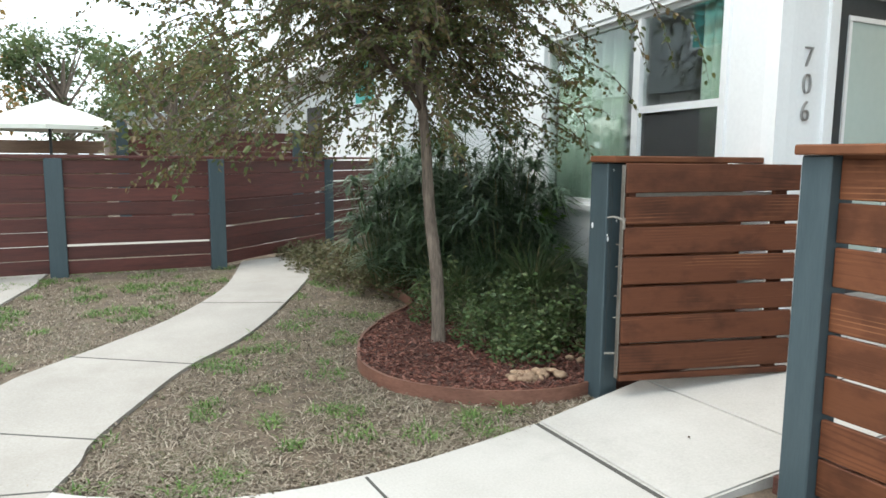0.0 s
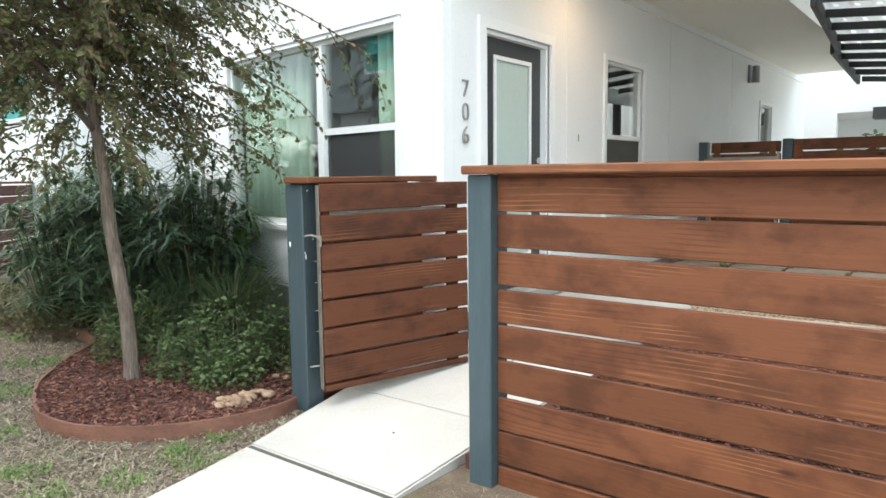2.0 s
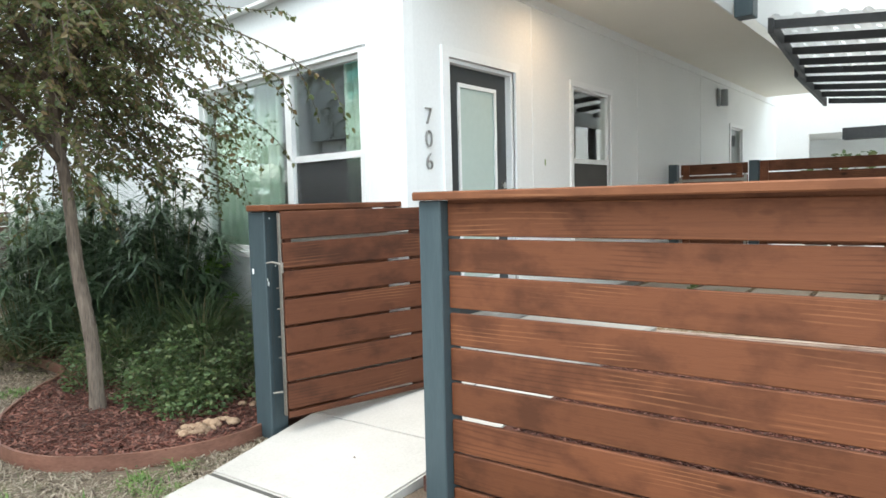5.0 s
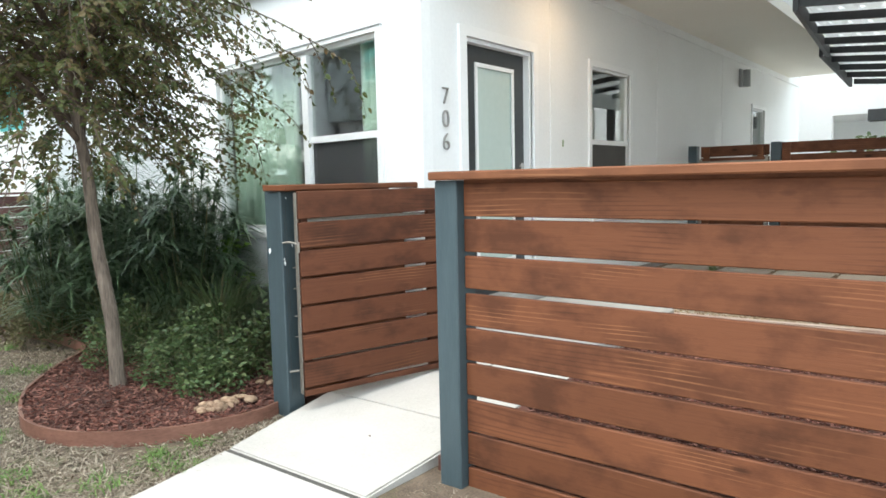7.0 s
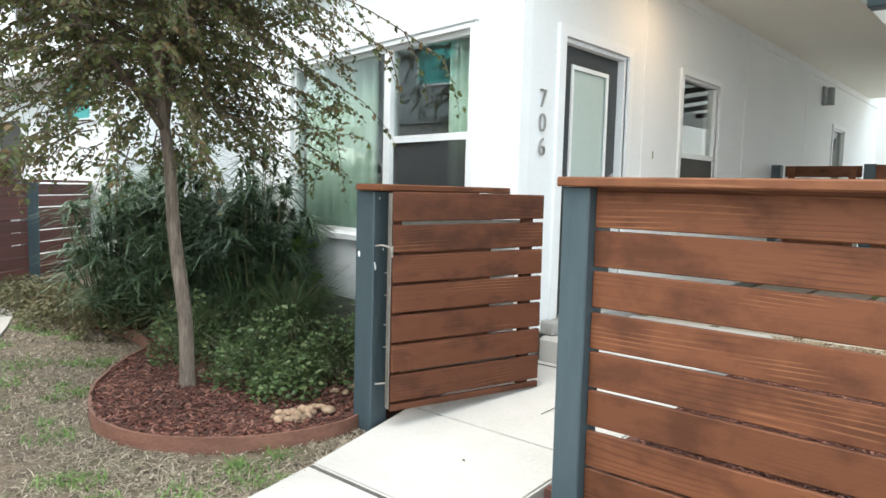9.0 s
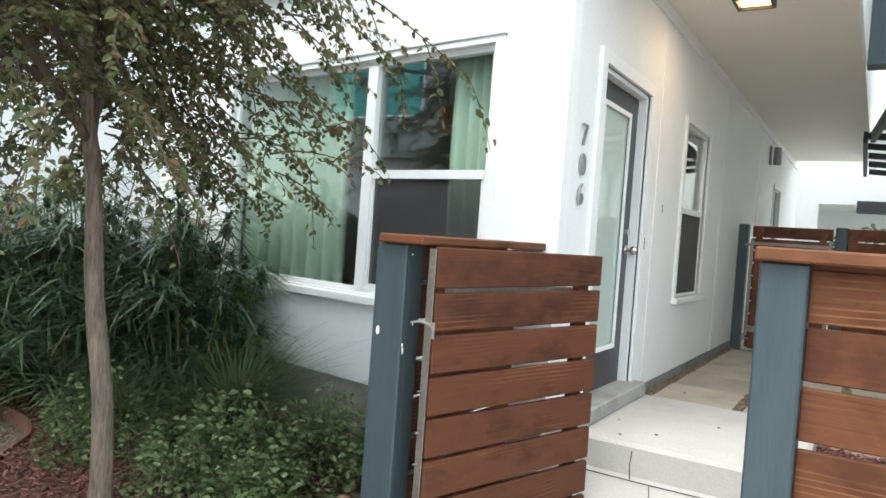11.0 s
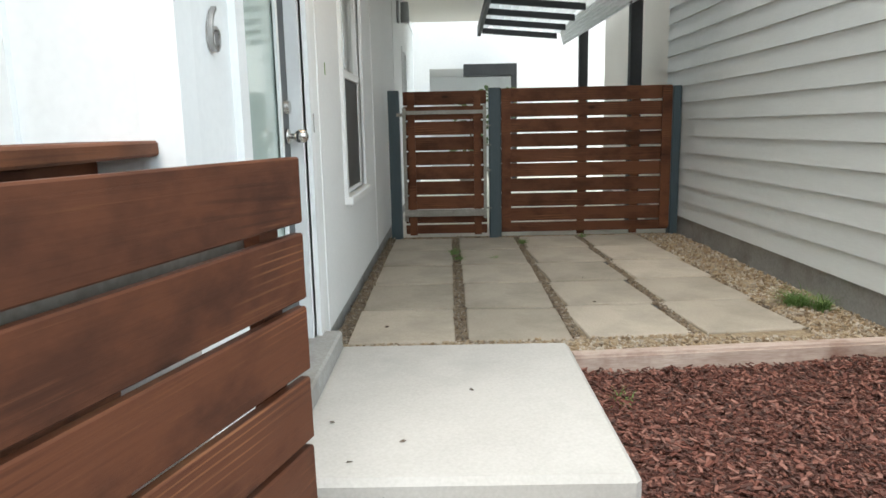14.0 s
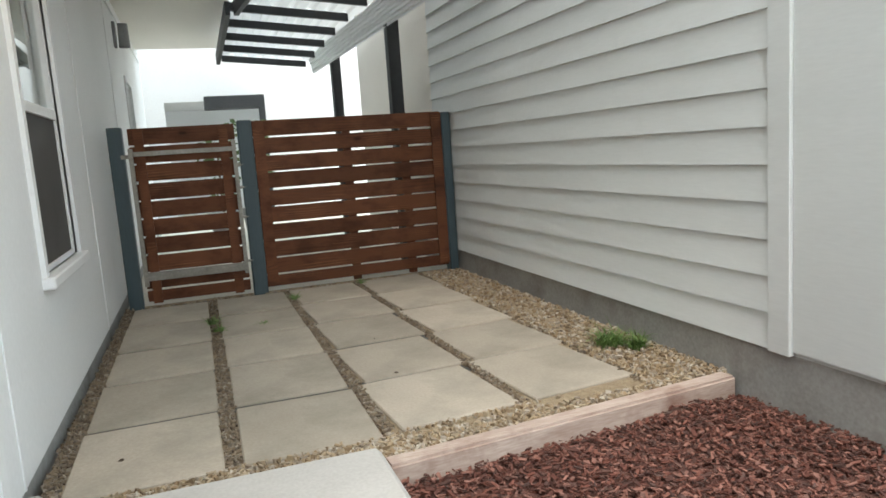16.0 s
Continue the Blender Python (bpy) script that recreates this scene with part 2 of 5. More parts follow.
CHROME = surface("satin_nickel", (0.55, 0.53, 0.5), (0.65, 0.63, 0.6), 0.25, 8, 60, (1, 1, 1), 0.0, 0.002, 0, metal=1.0)
NUMBER = surface("brushed_steel_number", (0.36, 0.35, 0.34), (0.46, 0.45, 0.44), 0.35, 8, 60, (1, 1, 1), 0.0, 0.002, 0, metal=0.9)
DARK = surface("dark_charcoal_paint", (0.028, 0.032, 0.035), (0.042, 0.047, 0.05), 0.4, 3, 40, (1, 1, 1), 0.05, 0.002)
BEAM = surface("dark_pergola_paint", (0.02, 0.022, 0.024), (0.035, 0.037, 0.04), 0.6, 3, 30, (1, 1, 1), 0.1, 0.003)
FROST = surface("frosted_door_glass", (0.46, 0.55, 0.51), (0.5, 0.59, 0.55), 0.06, 1.0, 20, (1, 1, 1), 0.0)
CURTAIN = surface("pale_green_curtain", (0.52, 0.66, 0.56), (0.66, 0.78, 0.68), 0.9, 2, 60, (1, 1, 0.3), 0.1, 0.002)
TEAL = surface("teal_curtain", (0.08, 0.4, 0.38), (0.14, 0.52, 0.48), 0.9, 2, 40, (6, 6, 0.4), 0.1, 0.003)
ROOM = surface("room_wall", (0.5, 0.5, 0.49), (0.58, 0.58, 0.57), 0.9, 1, 30)
GLASS = pane_glass("window_glass")
SCREEN = surface("insect_screen", (0.05, 0.048, 0.045), (0.075, 0.072, 0.068), 0.7, 4, 300, (1, 1, 1), 0.2, 0.001)
MESH_SCREEN = bpy.data.materials.new("fine_insect_mesh")
MESH_SCREEN.use_nodes = True
mn, ml = MESH_SCREEN.node_tree.nodes, MESH_SCREEN.node_tree.links
mesh_mix, clear = mn.new("ShaderNodeMixShader"), mn.new("ShaderNodeBsdfTransparent")
mn["Principled BSDF"].inputs["Base Color"].default_value = (0.05, 0.05, 0.052, 1)
mn["Principled BSDF"].inputs["Roughness"].default_value = 0.8
mesh_mix.inputs["Fac"].default_value = 0.48
ml.new(clear.outputs["BSDF"], mesh_mix.inputs[1])
ml.new(mn["Principled BSDF"].outputs["BSDF"], mesh_mix.inputs[2])
ml.new(mesh_mix.outputs["Shader"], mn["Material Output"].inputs["Surface"])
POLY = foliage("galvanised_corrugated_sheet", [(0.7, 0.71, 0.71), (0.76, 0.77, 0.77)], 0.4, 0.5)
CANVAS = surface("cream_canvas", (0.68, 0.68, 0.6), (0.76, 0.76, 0.68), 0.9, 2, 60, (1, 1, 1), 0.1, 0.003)
ROOFING = surface("pale_roofing", (0.5, 0.5, 0.48), (0.62, 0.62, 0.6), 0.8, 2, 30)
COPPER = surface("copper_shade", (0.5, 0.2, 0.11), (0.6, 0.27, 0.16), 0.4, 4, 30)
LEAF_TREE = foliage("myrtle_leaves", [(0.05, 0.068, 0.022), (0.075, 0.1, 0.03), (0.105, 0.125, 0.037), (0.13, 0.122, 0.045), (0.165, 0.108, 0.05), (0.092, 0.112, 0.034)], 0.5, 0.42)
LEAF_DARK = foliage("strap_leaves", [(0.05, 0.09, 0.05), (0.08, 0.135, 0.07), (0.115, 0.175, 0.09), (0.07, 0.12, 0.07), (0.17, 0.22, 0.13)], 0.35, 0.3)
LEAF_GRASS = foliage("clump_grass_blades", [(0.05, 0.085, 0.03), (0.08, 0.125, 0.045), (0.11, 0.15, 0.06), (0.06, 0.1, 0.04), (0.26, 0.2, 0.11)], 0.5, 0.25)
LEAF_COVER = foliage("ground_cover_leaves", [(0.05, 0.085, 0.03), (0.085, 0.135, 0.046), (0.115, 0.175, 0.06), (0.16, 0.19, 0.075), (0.08, 0.12, 0.05)], 0.45, 0.25)
LEAF_OLIVE = foliage("sprawling_olive_leaves", [(0.07, 0.065, 0.03), (0.11, 0.105, 0.045), (0.15, 0.14, 0.06), (0.13, 0.1, 0.055)], 0.6, 0.25)
LEAF_BRIGHT = foliage("young_leaves", [(0.1, 0.2, 0.02), (0.16, 0.28, 0.035), (0.13, 0.24, 0.03)], 0.45, 0.4)
BLADE_DRY = foliage("dry_grass", [(0.07, 0.05, 0.036), (0.24, 0.19, 0.14), (0.45, 0.385, 0.3), (0.15, 0.115, 0.08), (0.33, 0.28, 0.215), (0.09, 0.1, 0.045)], 0.8, 0.15)
BLADE_GREEN = foliage("green_grass", [(0.08, 0.15, 0.035), (0.13, 0.22, 0.055), (0.18, 0.27, 0.075)], 0.6, 0.25)
LEAF_FAR = foliage("far_leaves", [(0.08, 0.12, 0.05), (0.11, 0.155, 0.065), (0.13, 0.17, 0.075), (0.16, 0.165, 0.07)], 0.5, 0.45)
LEAF_ORANGE = foliage("autumn_leaves", [(0.28, 0.16, 0.045), (0.34, 0.21, 0.07), (0.2, 0.14, 0.045)], 0.5, 0.35)
GLOW = bpy.data.materials.new("lamp_lens")
GLOW.use_nodes = True
GLOW.node_tree.nodes["Principled BSDF"].inputs["Base Color"].default_value = (1, 0.8, 0.5, 1)
GLOW.node_tree.nodes["Principled BSDF"].inputs["Emission Color"].default_value = (1, 0.56, 0.19, 1)
GLOW.node_tree.nodes["Principled BSDF"].inputs["Emission Strength"].default_value = 3.0

# ---- builders ----
def link(name, mesh, material, parent=None, label="", m=None):
    ob = new(name, mesh)
    if material and not mesh.materials:
        mesh.materials.append(material)
    if m is not None:
        ob.matrix_basis = m
    if parent:
        ob.parent = parent
        ob.matrix_parent_inverse = rest(parent).inverted()
    if label:
        ob["label"] = label
    return ob


def rest(ob):
    m = ob.matrix_basis.copy()
    return rest(ob.parent) @ ob.matrix_parent_inverse @ m if ob.parent else m


def part(name, bm, material, parent=None, label="", smooth=False, m=None):
    mesh = bpy.data.meshes.new(name)
    bm.normal_update()
    bm.to_mesh(mesh)
    bm.free()
    if smooth:
        for p in mesh.polygons:
            p.use_smooth = True
    return link(name, mesh, material, parent, label, m)


def thing(name, at, label, category, group="", kind=""):
    ob = new(name)
    ob.empty_display_size = 0.1
    ob.matrix_basis = Matrix.Translation(at)
    return tagged(ob, label, category, group, kind)


def box(x0, x1, y0, y1, z0, z1, bevel=0.0, bm=None, m=None):
    own = bm is None
    bm = bm or bmesh.new()
    mat = Matrix.LocRotScale(((x0 + x1) / 2, (y0 + y1) / 2, (z0 + z1) / 2), None, (abs(x1 - x0), abs(y1 - y0), abs(z1 - z0)))
    r = bmesh.ops.create_cube(bm, size=1, matrix=(m @ mat) if m else mat)
    if bevel and own:
        bmesh.ops.bevel(bm, geom=bm.edges[:], offset=bevel, segments=1, affect="EDGES")
    return bm


def boxes(*rows, m=None):
    bm = bmesh.new()
    for r in rows:
        box(*r, bm=bm, m=m)
    return bm


SHARED = {}


def board_mesh(l, t, w, bevel=0.004):
    """A board along x, with its centre at the origin: length, thickness (y), width (z)."""
    key = (round(l, 3), round(t, 3), round(w, 3), bevel)
    if key not in SHARED:
        bm = box(-l / 2, l / 2, -t / 2, t / 2, -w / 2, w / 2, bevel)
        SHARED[key] = bpy.data.meshes.new("board")
        bm.to_mesh(SHARED[key])
        bm.free()
    return SHARED[key]


def tube(points, radii, sides=8, bm=None):
    bm = bm or bmesh.new()
    rings = []
    for i, p in enumerate(points):
        a, b = Vector(points[max(i - 1, 0)]), Vector(points[min(i + 1, len(points) - 1)])
        d = (b - a).normalized()
        u = d.orthogonal().normalized()
        if i:
            u = (pu - d * pu.dot(d)).normalized()
        pu = u
        v = d.cross(u)
        rings.append([bm.verts.new(Vector(p) + radii[i] * (math.cos(k * math.tau / sides) * u + math.sin(k * math.tau / sides) * v)) for k in range(sides)])
    for r, s in zip(rings, rings[1:]):
        for k in range(sides):
            bm.faces.new((r[k], r[(k + 1) % sides], s[(k + 1) % sides], s[k]))
    bm.faces.new(rings[0][::-1])
    bm.faces.new(rings[-1])
    return bm


def sheet(outline, z0, z1, bevel=0.0):
    """A flat slab with that outline."""
    bm = bmesh.new()
    f = bm.faces.new([bm.verts.new((x, y, z1)) for x, y in outline])
    if f.normal.z < 0:
        f.normal_flip()
    r = bmesh.ops.extrude_face_region(bm, geom=[f])
    for v in (e for e in r["geom"] if isinstance(e, bmesh.types.BMVert)):
        v.co.z = z0
    bmesh.ops.recalc_face_normals(bm, faces=bm.faces[:])
    if bevel:
        bmesh.ops.bevel(bm, geom=[e for e in bm.edges if all(v.co.z == z1 for v in e.verts)], offset=bevel, segments=2, affect="EDGES")
    return bm


def curve_points(pts, step=6):
    """A smooth line through the points."""
    out = []
    n = len(pts)
    for i in range(n - 1):
        p0, p1, p2, p3 = (Vector(pts[max(0, min(n - 1, i + k))]) for k in (-1, 0, 1, 2))
        for s in range(step):
            t = s / step
            out.append(0.5 * ((2 * p1) + (p2 - p0) * t + (2 * p0 - 5 * p1 + 4 * p2 - p3) * t * t + (3 * p1 - p0 - 3 * p2 + p3) * t ** 3))
    return out + [Vector(pts[-1])]


def scatter(name, verts, faces, material, parent=None, label="", category="", kind="", smooth=False):
    mesh = bpy.data.meshes.new(name)
    mesh.from_pydata([tuple(v) for v in verts], [], faces)
    if smooth:
        for p in mesh.polygons:
            p.use_smooth = True
    return tagged(link(name, mesh, material, parent, label), "", category, "", kind)


RNG = random.Random(7)


def leaf(verts, faces, at, along, size, width=0.45, droop=0.25):
    """One pointed leaf, folded along its middle."""
    along = Vector(along).normalized()
    side = along.cross(Vector((RNG.gauss(0, .8), RNG.gauss(0, .8), 1))).normalized()
    up = side.cross(along)
    b = len(verts)
    at = Vector(at)
    w = size * width / 2
    tip = at + along * size - up * size * droop * .6
    a, c = at + along * size * .3, at + along * size * .68 - up * size * droop * .2
    verts += [at, a + side * w + up * w * .3, c + side * w * .8 + up * w * .2, tip, c - side * w * .8 + up * w * .2, a - side * w + up * w * .3]
    faces += [(b, b + 1, b + 2, b + 3), (b, b + 3, b + 4, b + 5)]


def blade(verts, faces, at, lean, height, width, bend=0.5, steps=3):
    """A strap that rises, bends over by its lean and ends in a point."""
    at, lean = Vector(at), Vector((lean[0], lean[1], 0))
    side = Vector((-lean.y, lean.x, 0)).normalized() if lean.length > 1e-6 else Vector((1, 0, 0))
    b = len(verts)
    for i in range(steps):
        t = i / steps
        p = at + lean * t * t + Vector((0, 0, height * (t - bend * t * t)))
        w = width * (1 - t * .55) / 2
        verts += [p - side * w, p + side * w]
    verts.append(at + lean + Vector((0, 0, height * (1 - bend))))
    for i in range(steps - 1):
        k = b + 2 * i
        faces.append((k, k + 1, k + 3, k + 2))
    k = b + 2 * (steps - 1)
    faces.append((k, k + 1, k + 2))


def chip(verts, faces, at, size, flat=0.35, turn=None):
    """A small angular chip: a skewed flat block of six sides."""
    a = RNG.uniform(0, math.tau) if turn is None else turn
    l, w, h = size * RNG.uniform(.7, 1.5), size * RNG.uniform(.3, .6), size * flat * RNG.uniform(.5, 1.1)
    tilt, roll = RNG.uniform(-.5, .5), RNG.uniform(-.5, .5)
    m = Matrix.Translation(at) @ Euler((roll, tilt, a)).to_matrix().to_4x4()
    b = len(verts)
    for z in (-h / 2, h / 2):
        for x, y in ((-l / 2, -w / 2), (l / 2, -w / 2 * RNG.uniform(.4, 1)), (l / 2 * RNG.uniform(.6, 1), w / 2), (-l / 2, w / 2 * RNG.uniform(.5, 1))):
            verts.append(m @ Vector((x, y, z)))
    faces += [tuple(b + k for k in q) for q in ((4, 5, 6, 7), (0, 1, 5, 4), (1, 2, 6, 5), (2, 3, 7, 6), (3, 0, 4, 7))]

# ---- ground ----
WX, DY = 3.77, 2.975          # the house's west face and its door face
CEIL, PAVE, STEP = 3.12, 0.338, 0.37
LEAN = math.tan(radians(8))    # the west face stands eight degrees off square


def west_x(y):
    return WX + LEAN * (y - DY)


def askew(ob):
    """Brings a thing of the west face, built square, onto its slanting line."""
    m = Matrix(((1, LEAN, 0, -LEAN * DY), (0, 1, 0, 0), (0, 0, 1, 0), (0, 0, 0, 1)))
    for o in [ob, *ob.children_recursive]:
        if o.type == "MESH":
            o.data.transform(m)
    return ob


ground_rows = [(-60, -60), (60, -60), (60, 90), (-60, 90)]
tagged(part("ground", sheet(ground_rows, -0.4, -0.012), SOIL), "dry thin lawn and bare earth around the houses", "ground", kind="structure")


def walk_slab(name, outline, z0, z1, label):
    return tagged(part(name, sheet(outline, z0, z1, 0.012), OLD_CONCRETE if "path" in name else CONCRETE), label, "path", kind="structure")


# the lawn path: a bend from the front pavement to the far fence
left = curve_points([(-1.6, 3.4, 0), (-1.0, 4.1, 0), (-0.45, 4.72, 0), (-0.268, 5.0, 0), (0.24, 5.6, 0), (0.79, 6.36, 0), (1.373, 7.56, 0), (1.85, 9.2, 0)], 5)
right = curve_points([(-0.08, 3.16, 0), (0.036, 3.445, 0), (0.094, 3.69, 0), (0.335, 4.176, 0), (0.637, 4.727, 0), (1.173, 5.435, 0), (1.772, 6.573, 0), (2.365, 7.9, 0), (2.5, 8.7, 0), (2.56, 9.5, 0)], 5)
walk_slab("lawn_path", [(p.x, p.y) for p in left] + [(p.x, p.y) for p in reversed(right)], -0.06, 0.012, "pale concrete path that bends across the lawn")
walk_slab("far_path", [(-3.2, 6.6), (-1.2, 6.6), (-0.62, 7.39), (-0.41, 8.37), (-0.27, 9.6), (-3.2, 9.6)], -0.06, 0.012, "short pale concrete path by the far fence")
# Added pale strip, there only so the fence gaps look bright.
walk_slab("rear_path", [(-9, 10.7), (3.0, 10.9), (3.6, 12.9), (2.5, 14.3), (-9, 14.2)], -0.06, 0.008, "pale slab added behind the lawn fence to brighten its gaps")
# the front pavement and the walk through the gate
front = curve_points([(-0.06, 3.2, 0), (0.05, 3.11, 0), (0.17, 3.035, 0), (0.38, 2.91, 0), (0.62, 2.828, 0), (1.0, 2.79, 0), (1.5, 2.838, 0), (2.105, 2.965, 0)], 5)
walk_slab("front_pavement", [(-6, -6), (-0.9, -6), (0.9, -1.2), (1.55, 0.95), (2.105, 1.99)] + [(p.x, p.y) for p in reversed(front)] + [(-1.6, 3.38), (-6, 0.5)], -0.06, 0.01, "pale concrete pavement in front of the fence")


def ramp(x0, x1, pts0, pts1, zs):
    bm = bmesh.new()
    top = [bm.verts.new((x0, pts0[0], zs[0])), bm.verts.new((x0, pts0[1], zs[0])), bm.verts.new((x1, pts1[1], zs[1])), bm.verts.new((x1, pts1[0], zs[1]))]
    low = [bm.verts.new((v.co.x, v.co.y, -0.1)) for v in top]
    bm.faces.new(top)
    for i in range(4):
        bm.faces.new((top[i], low[i], low[(i + 1) % 4], top[(i + 1) % 4]))
    bmesh.ops.recalc_face_normals(bm, faces=bm.faces[:])
    bmesh.ops.bevel(bm, geom=[e for e in bm.edges if all(v.co.z > -0.05 for v in e.verts)], offset=0.01, segments=2, affect="EDGES")
    return bm


tagged(part("gate_walk", ramp(2.144, 2.98, (1.99, 2.985), (1.98, 3.14), (0.012, 0.075)), CONCRETE), "pale concrete walk rising through the gate", "path", kind="structure")
tagged(part("gate_walk", ramp(2.986, 4.06, (1.98, 3.14), (1.82, 2.955), (0.075, 0.205)), CONCRETE), "pale cracked concrete walk rising to the door step", "path", kind="structure")
tagged(part("pavement_joint", box(2.108, 2.142, 1.99, 2.975, -0.03, 0.004), JOINT), "dark expansion joint in the concrete walk", "joint", kind="structure")
bm = box(4.045, 5.36, 1.81, 2.955, 0.0, STEP, 0.02)
door_step = tagged(part("door_step", bm, CONCRETE), "pale concrete landing slab before the front door", "step", kind="structure")

for p, q in (((-0.72, 4.25), (0.105, 3.7)), ((-0.03, 5.3), (0.69, 4.78)), ((1.0, 6.75), (1.7, 6.45)), ((-0.62, 3.35), (-0.06, 3.2)), ((1.12, 2.77), (1.2, 0.4))):
    d = (Vector(q) - Vector(p))
    tagged(part("pavement_joint", box(-d.length / 2, d.length / 2, -0.006, 0.006, 0.0, 0.0135), JOINT, m=Matrix.Translation(((p[0] + q[0]) / 2, (p[1] + q[1]) / 2, 0)) @ Matrix.Rotation(math.atan2(d.y, d.x), 4, "Z")), "thin dark joint across the concrete", "joint", kind="structure")

# ---- passage floor ----
tagged(part("gravel_bed", sheet([(5.3, 2.96), (5.3, 1.8), (5.44, 0.15), (9.0, 0.15), (9.0, 2.96)], 0.0, PAVE - 0.016), GRAVEL_BASE), "tan pea gravel bed around the pavers", "gravel", kind="structure")
paving = thing("paving", (7.2, 1.7, PAVE - 0.03), "square buff concrete pavers set in pea gravel", "paving", kind="structure")
PAVER_MESH = {}
cols = [(2.89, 2.35), (2.28, 1.755), (1.695, 1.157), (1.1, 0.56)]
SETS = [(0.0, 0.01), (-0.005, -0.01), (0.045, 0.08), (0.11, 0.105)]      # each row's start and turn
for ci, (ya, yb) in enumerate(cols):
    for ri in range(5):
        x0 = 5.505 + 0.668 * ri + SETS[ci][0] * (1 - 0.14 * ri) + RNG.uniform(-.006, .006)
        x1 = x0 + 0.626
        key = round(ya - yb, 3)
        if key not in PAVER_MESH:
            bm = box(-0.313, 0.313, -(ya - yb) / 2, (ya - yb) / 2, -0.05, 0.0, 0.006)
            PAVER_MESH[key] = bpy.data.meshes.new("paver")
            bm.to_mesh(PAVER_MESH[key])
            bm.free()
        link("paver", PAVER_MESH[key], PAVER, paving, m=Matrix.Translation(((x0 + x1) / 2, (ya + yb) / 2, PAVE + RNG.uniform(-.004, .004))) @ Euler((RNG.uniform(-.004, .004), RNG.uniform(-.004, .004), SETS[ci][1] * (1 - 0.14 * ri) + RNG.uniform(-.006, .006))).to_matrix().to_4x4())
for ri in range(1, 6):
    tagged(part("joint_soil", box(5.44 + 0.668 * ri, 5.55 + 0.668 * ri, 0.6, 2.88, PAVE - 0.05, PAVE - 0.0145), JOINT), "dark soil joint between the pavers", "joint", kind="structure")
verts, faces, jv, jf = [], [], [], []
for k in range(34000):
    x, y = RNG.uniform(5.29, 8.9), RNG.uniform(0.15, 2.95)
    if k > 26000:
        y = RNG.choice((2.315, 1.725, 1.13, 2.925)) + RNG.uniform(-.035, .035)
    if RNG.random() < .35:
        x = 5.29 + RNG.random() ** 2 * 1.6
    if x < 5.33 + 0.089 * (1.77 - y):
        continue
    inside = any(yb - .006 < y < ya + .006 for ya, yb in cols) and 5.5 < x < 8.85 and .006 < (x - 5.505 - SETS[[k for k, c in enumerate(cols) if c[1] - .006 < y < c[0] + .006][0]][0] + 0.09 * (y - sum(cols[[k for k, c in enumerate(cols) if c[1] - .006 < y < c[0] + .006][0]]) / 2) * ([k for k, c in enumerate(cols) if c[1] - .006 < y < c[0] + .006][0] > 1)) % 0.668 < 0.63
    if inside or (x < 5.32 and y > 1.8):
        continue
    soiled = y > .53 and 5.5 + .05 * (2.3 - y) < x < 8.85
    if soiled and (any(yb < y < ya for ya, yb in cols) or RNG.random() < .25):
        continue
    chip(jv if soiled else verts, jf if soiled else faces, (x, y, PAVE - 0.015 + RNG.uniform(0, .011)), RNG.uniform(.012, .022) if soiled else RNG.uniform(.014, .026), .8)
scatter("joint_gravel", jv, jf, GRAVEL_DARK, None, "soiled brown gravel in the joints between the pavers", "gravel", "stuff")
scatter("pea_gravel", verts, faces, GRAVEL, None, "tan and brown pea gravel around the pavers", "gravel", "stuff")

tagged(part("patio", box(9.004, 19.8, -3.0, 2.96, 0.0, PAVE - 0.02), YARD), "pale yard beyond the passage fence, sunlight put into its colour", "path", kind="structure")

# the timber kerb in front of the gravel
bm = bmesh.new()
KERB = Matrix.Translation((5.245, 1.79, 0)) @ Matrix.Rotation(radians(5.1), 4, "Z")
box(0, 0.09, -1.63, 0.015, 0.215, 0.335, bm=bm, m=KERB)
bmesh.ops.bevel(bm, geom=bm.edges[:], offset=0.012, segments=2, affect="EDGES")
kerb = thing("timber_kerb", (5.245, 0.95, 0.1), "weathered pinkish landscape timber holding back the gravel", "kerb")
part("timber", bm, TIMBER, kerb)
bm = bmesh.new()
box(0.01, 0.09, -1.63, 0.015, 0.08, 0.208, bm=bm, m=KERB)
bmesh.ops.bevel(bm, geom=bm.edges[:], offset=0.012, segments=2, affect="EDGES")
part("timber", bm, TIMBER, kerb)

# mulch bed between the fence and the kerb
bm = sheet([(2.6, -1.2), (4.1, -1.2), (5.5, -1.2), (5.4, 0.16), (5.255, 1.80), (4.02, 1.80), (2.6, 1.95)], -0.1, 0.24)
for v in bm.verts:
    if v.co.x < 3 and v.co.z > 0:
        v.co.z = 0.06
tagged(part("mulch_bed", bm, MULCH_BASE), "red bark mulch bed inside the fence", "mulch", kind="structure")
verts, faces = [], []
for _ in range(36000):
    x, y = RNG.uniform(2.65, 5.38), RNG.uniform(-0.3, 1.80)
    if x > 5.235 + 0.089 * (1.79 - y):
        continue
    z = 0.062 + 0.18 * min(1, (x - 2.6) / 1.4) + 0.02 * noise.noise((x * 3, y * 3, 0)) + RNG.uniform(0, .03)
    chip(verts, faces, (x, y, z), RNG.uniform(.009, .029), .25)
scatter("mulch_chips", verts, faces, MULCH, None, "red-brown bark mulch chips inside the fence", "mulch", "stuff")

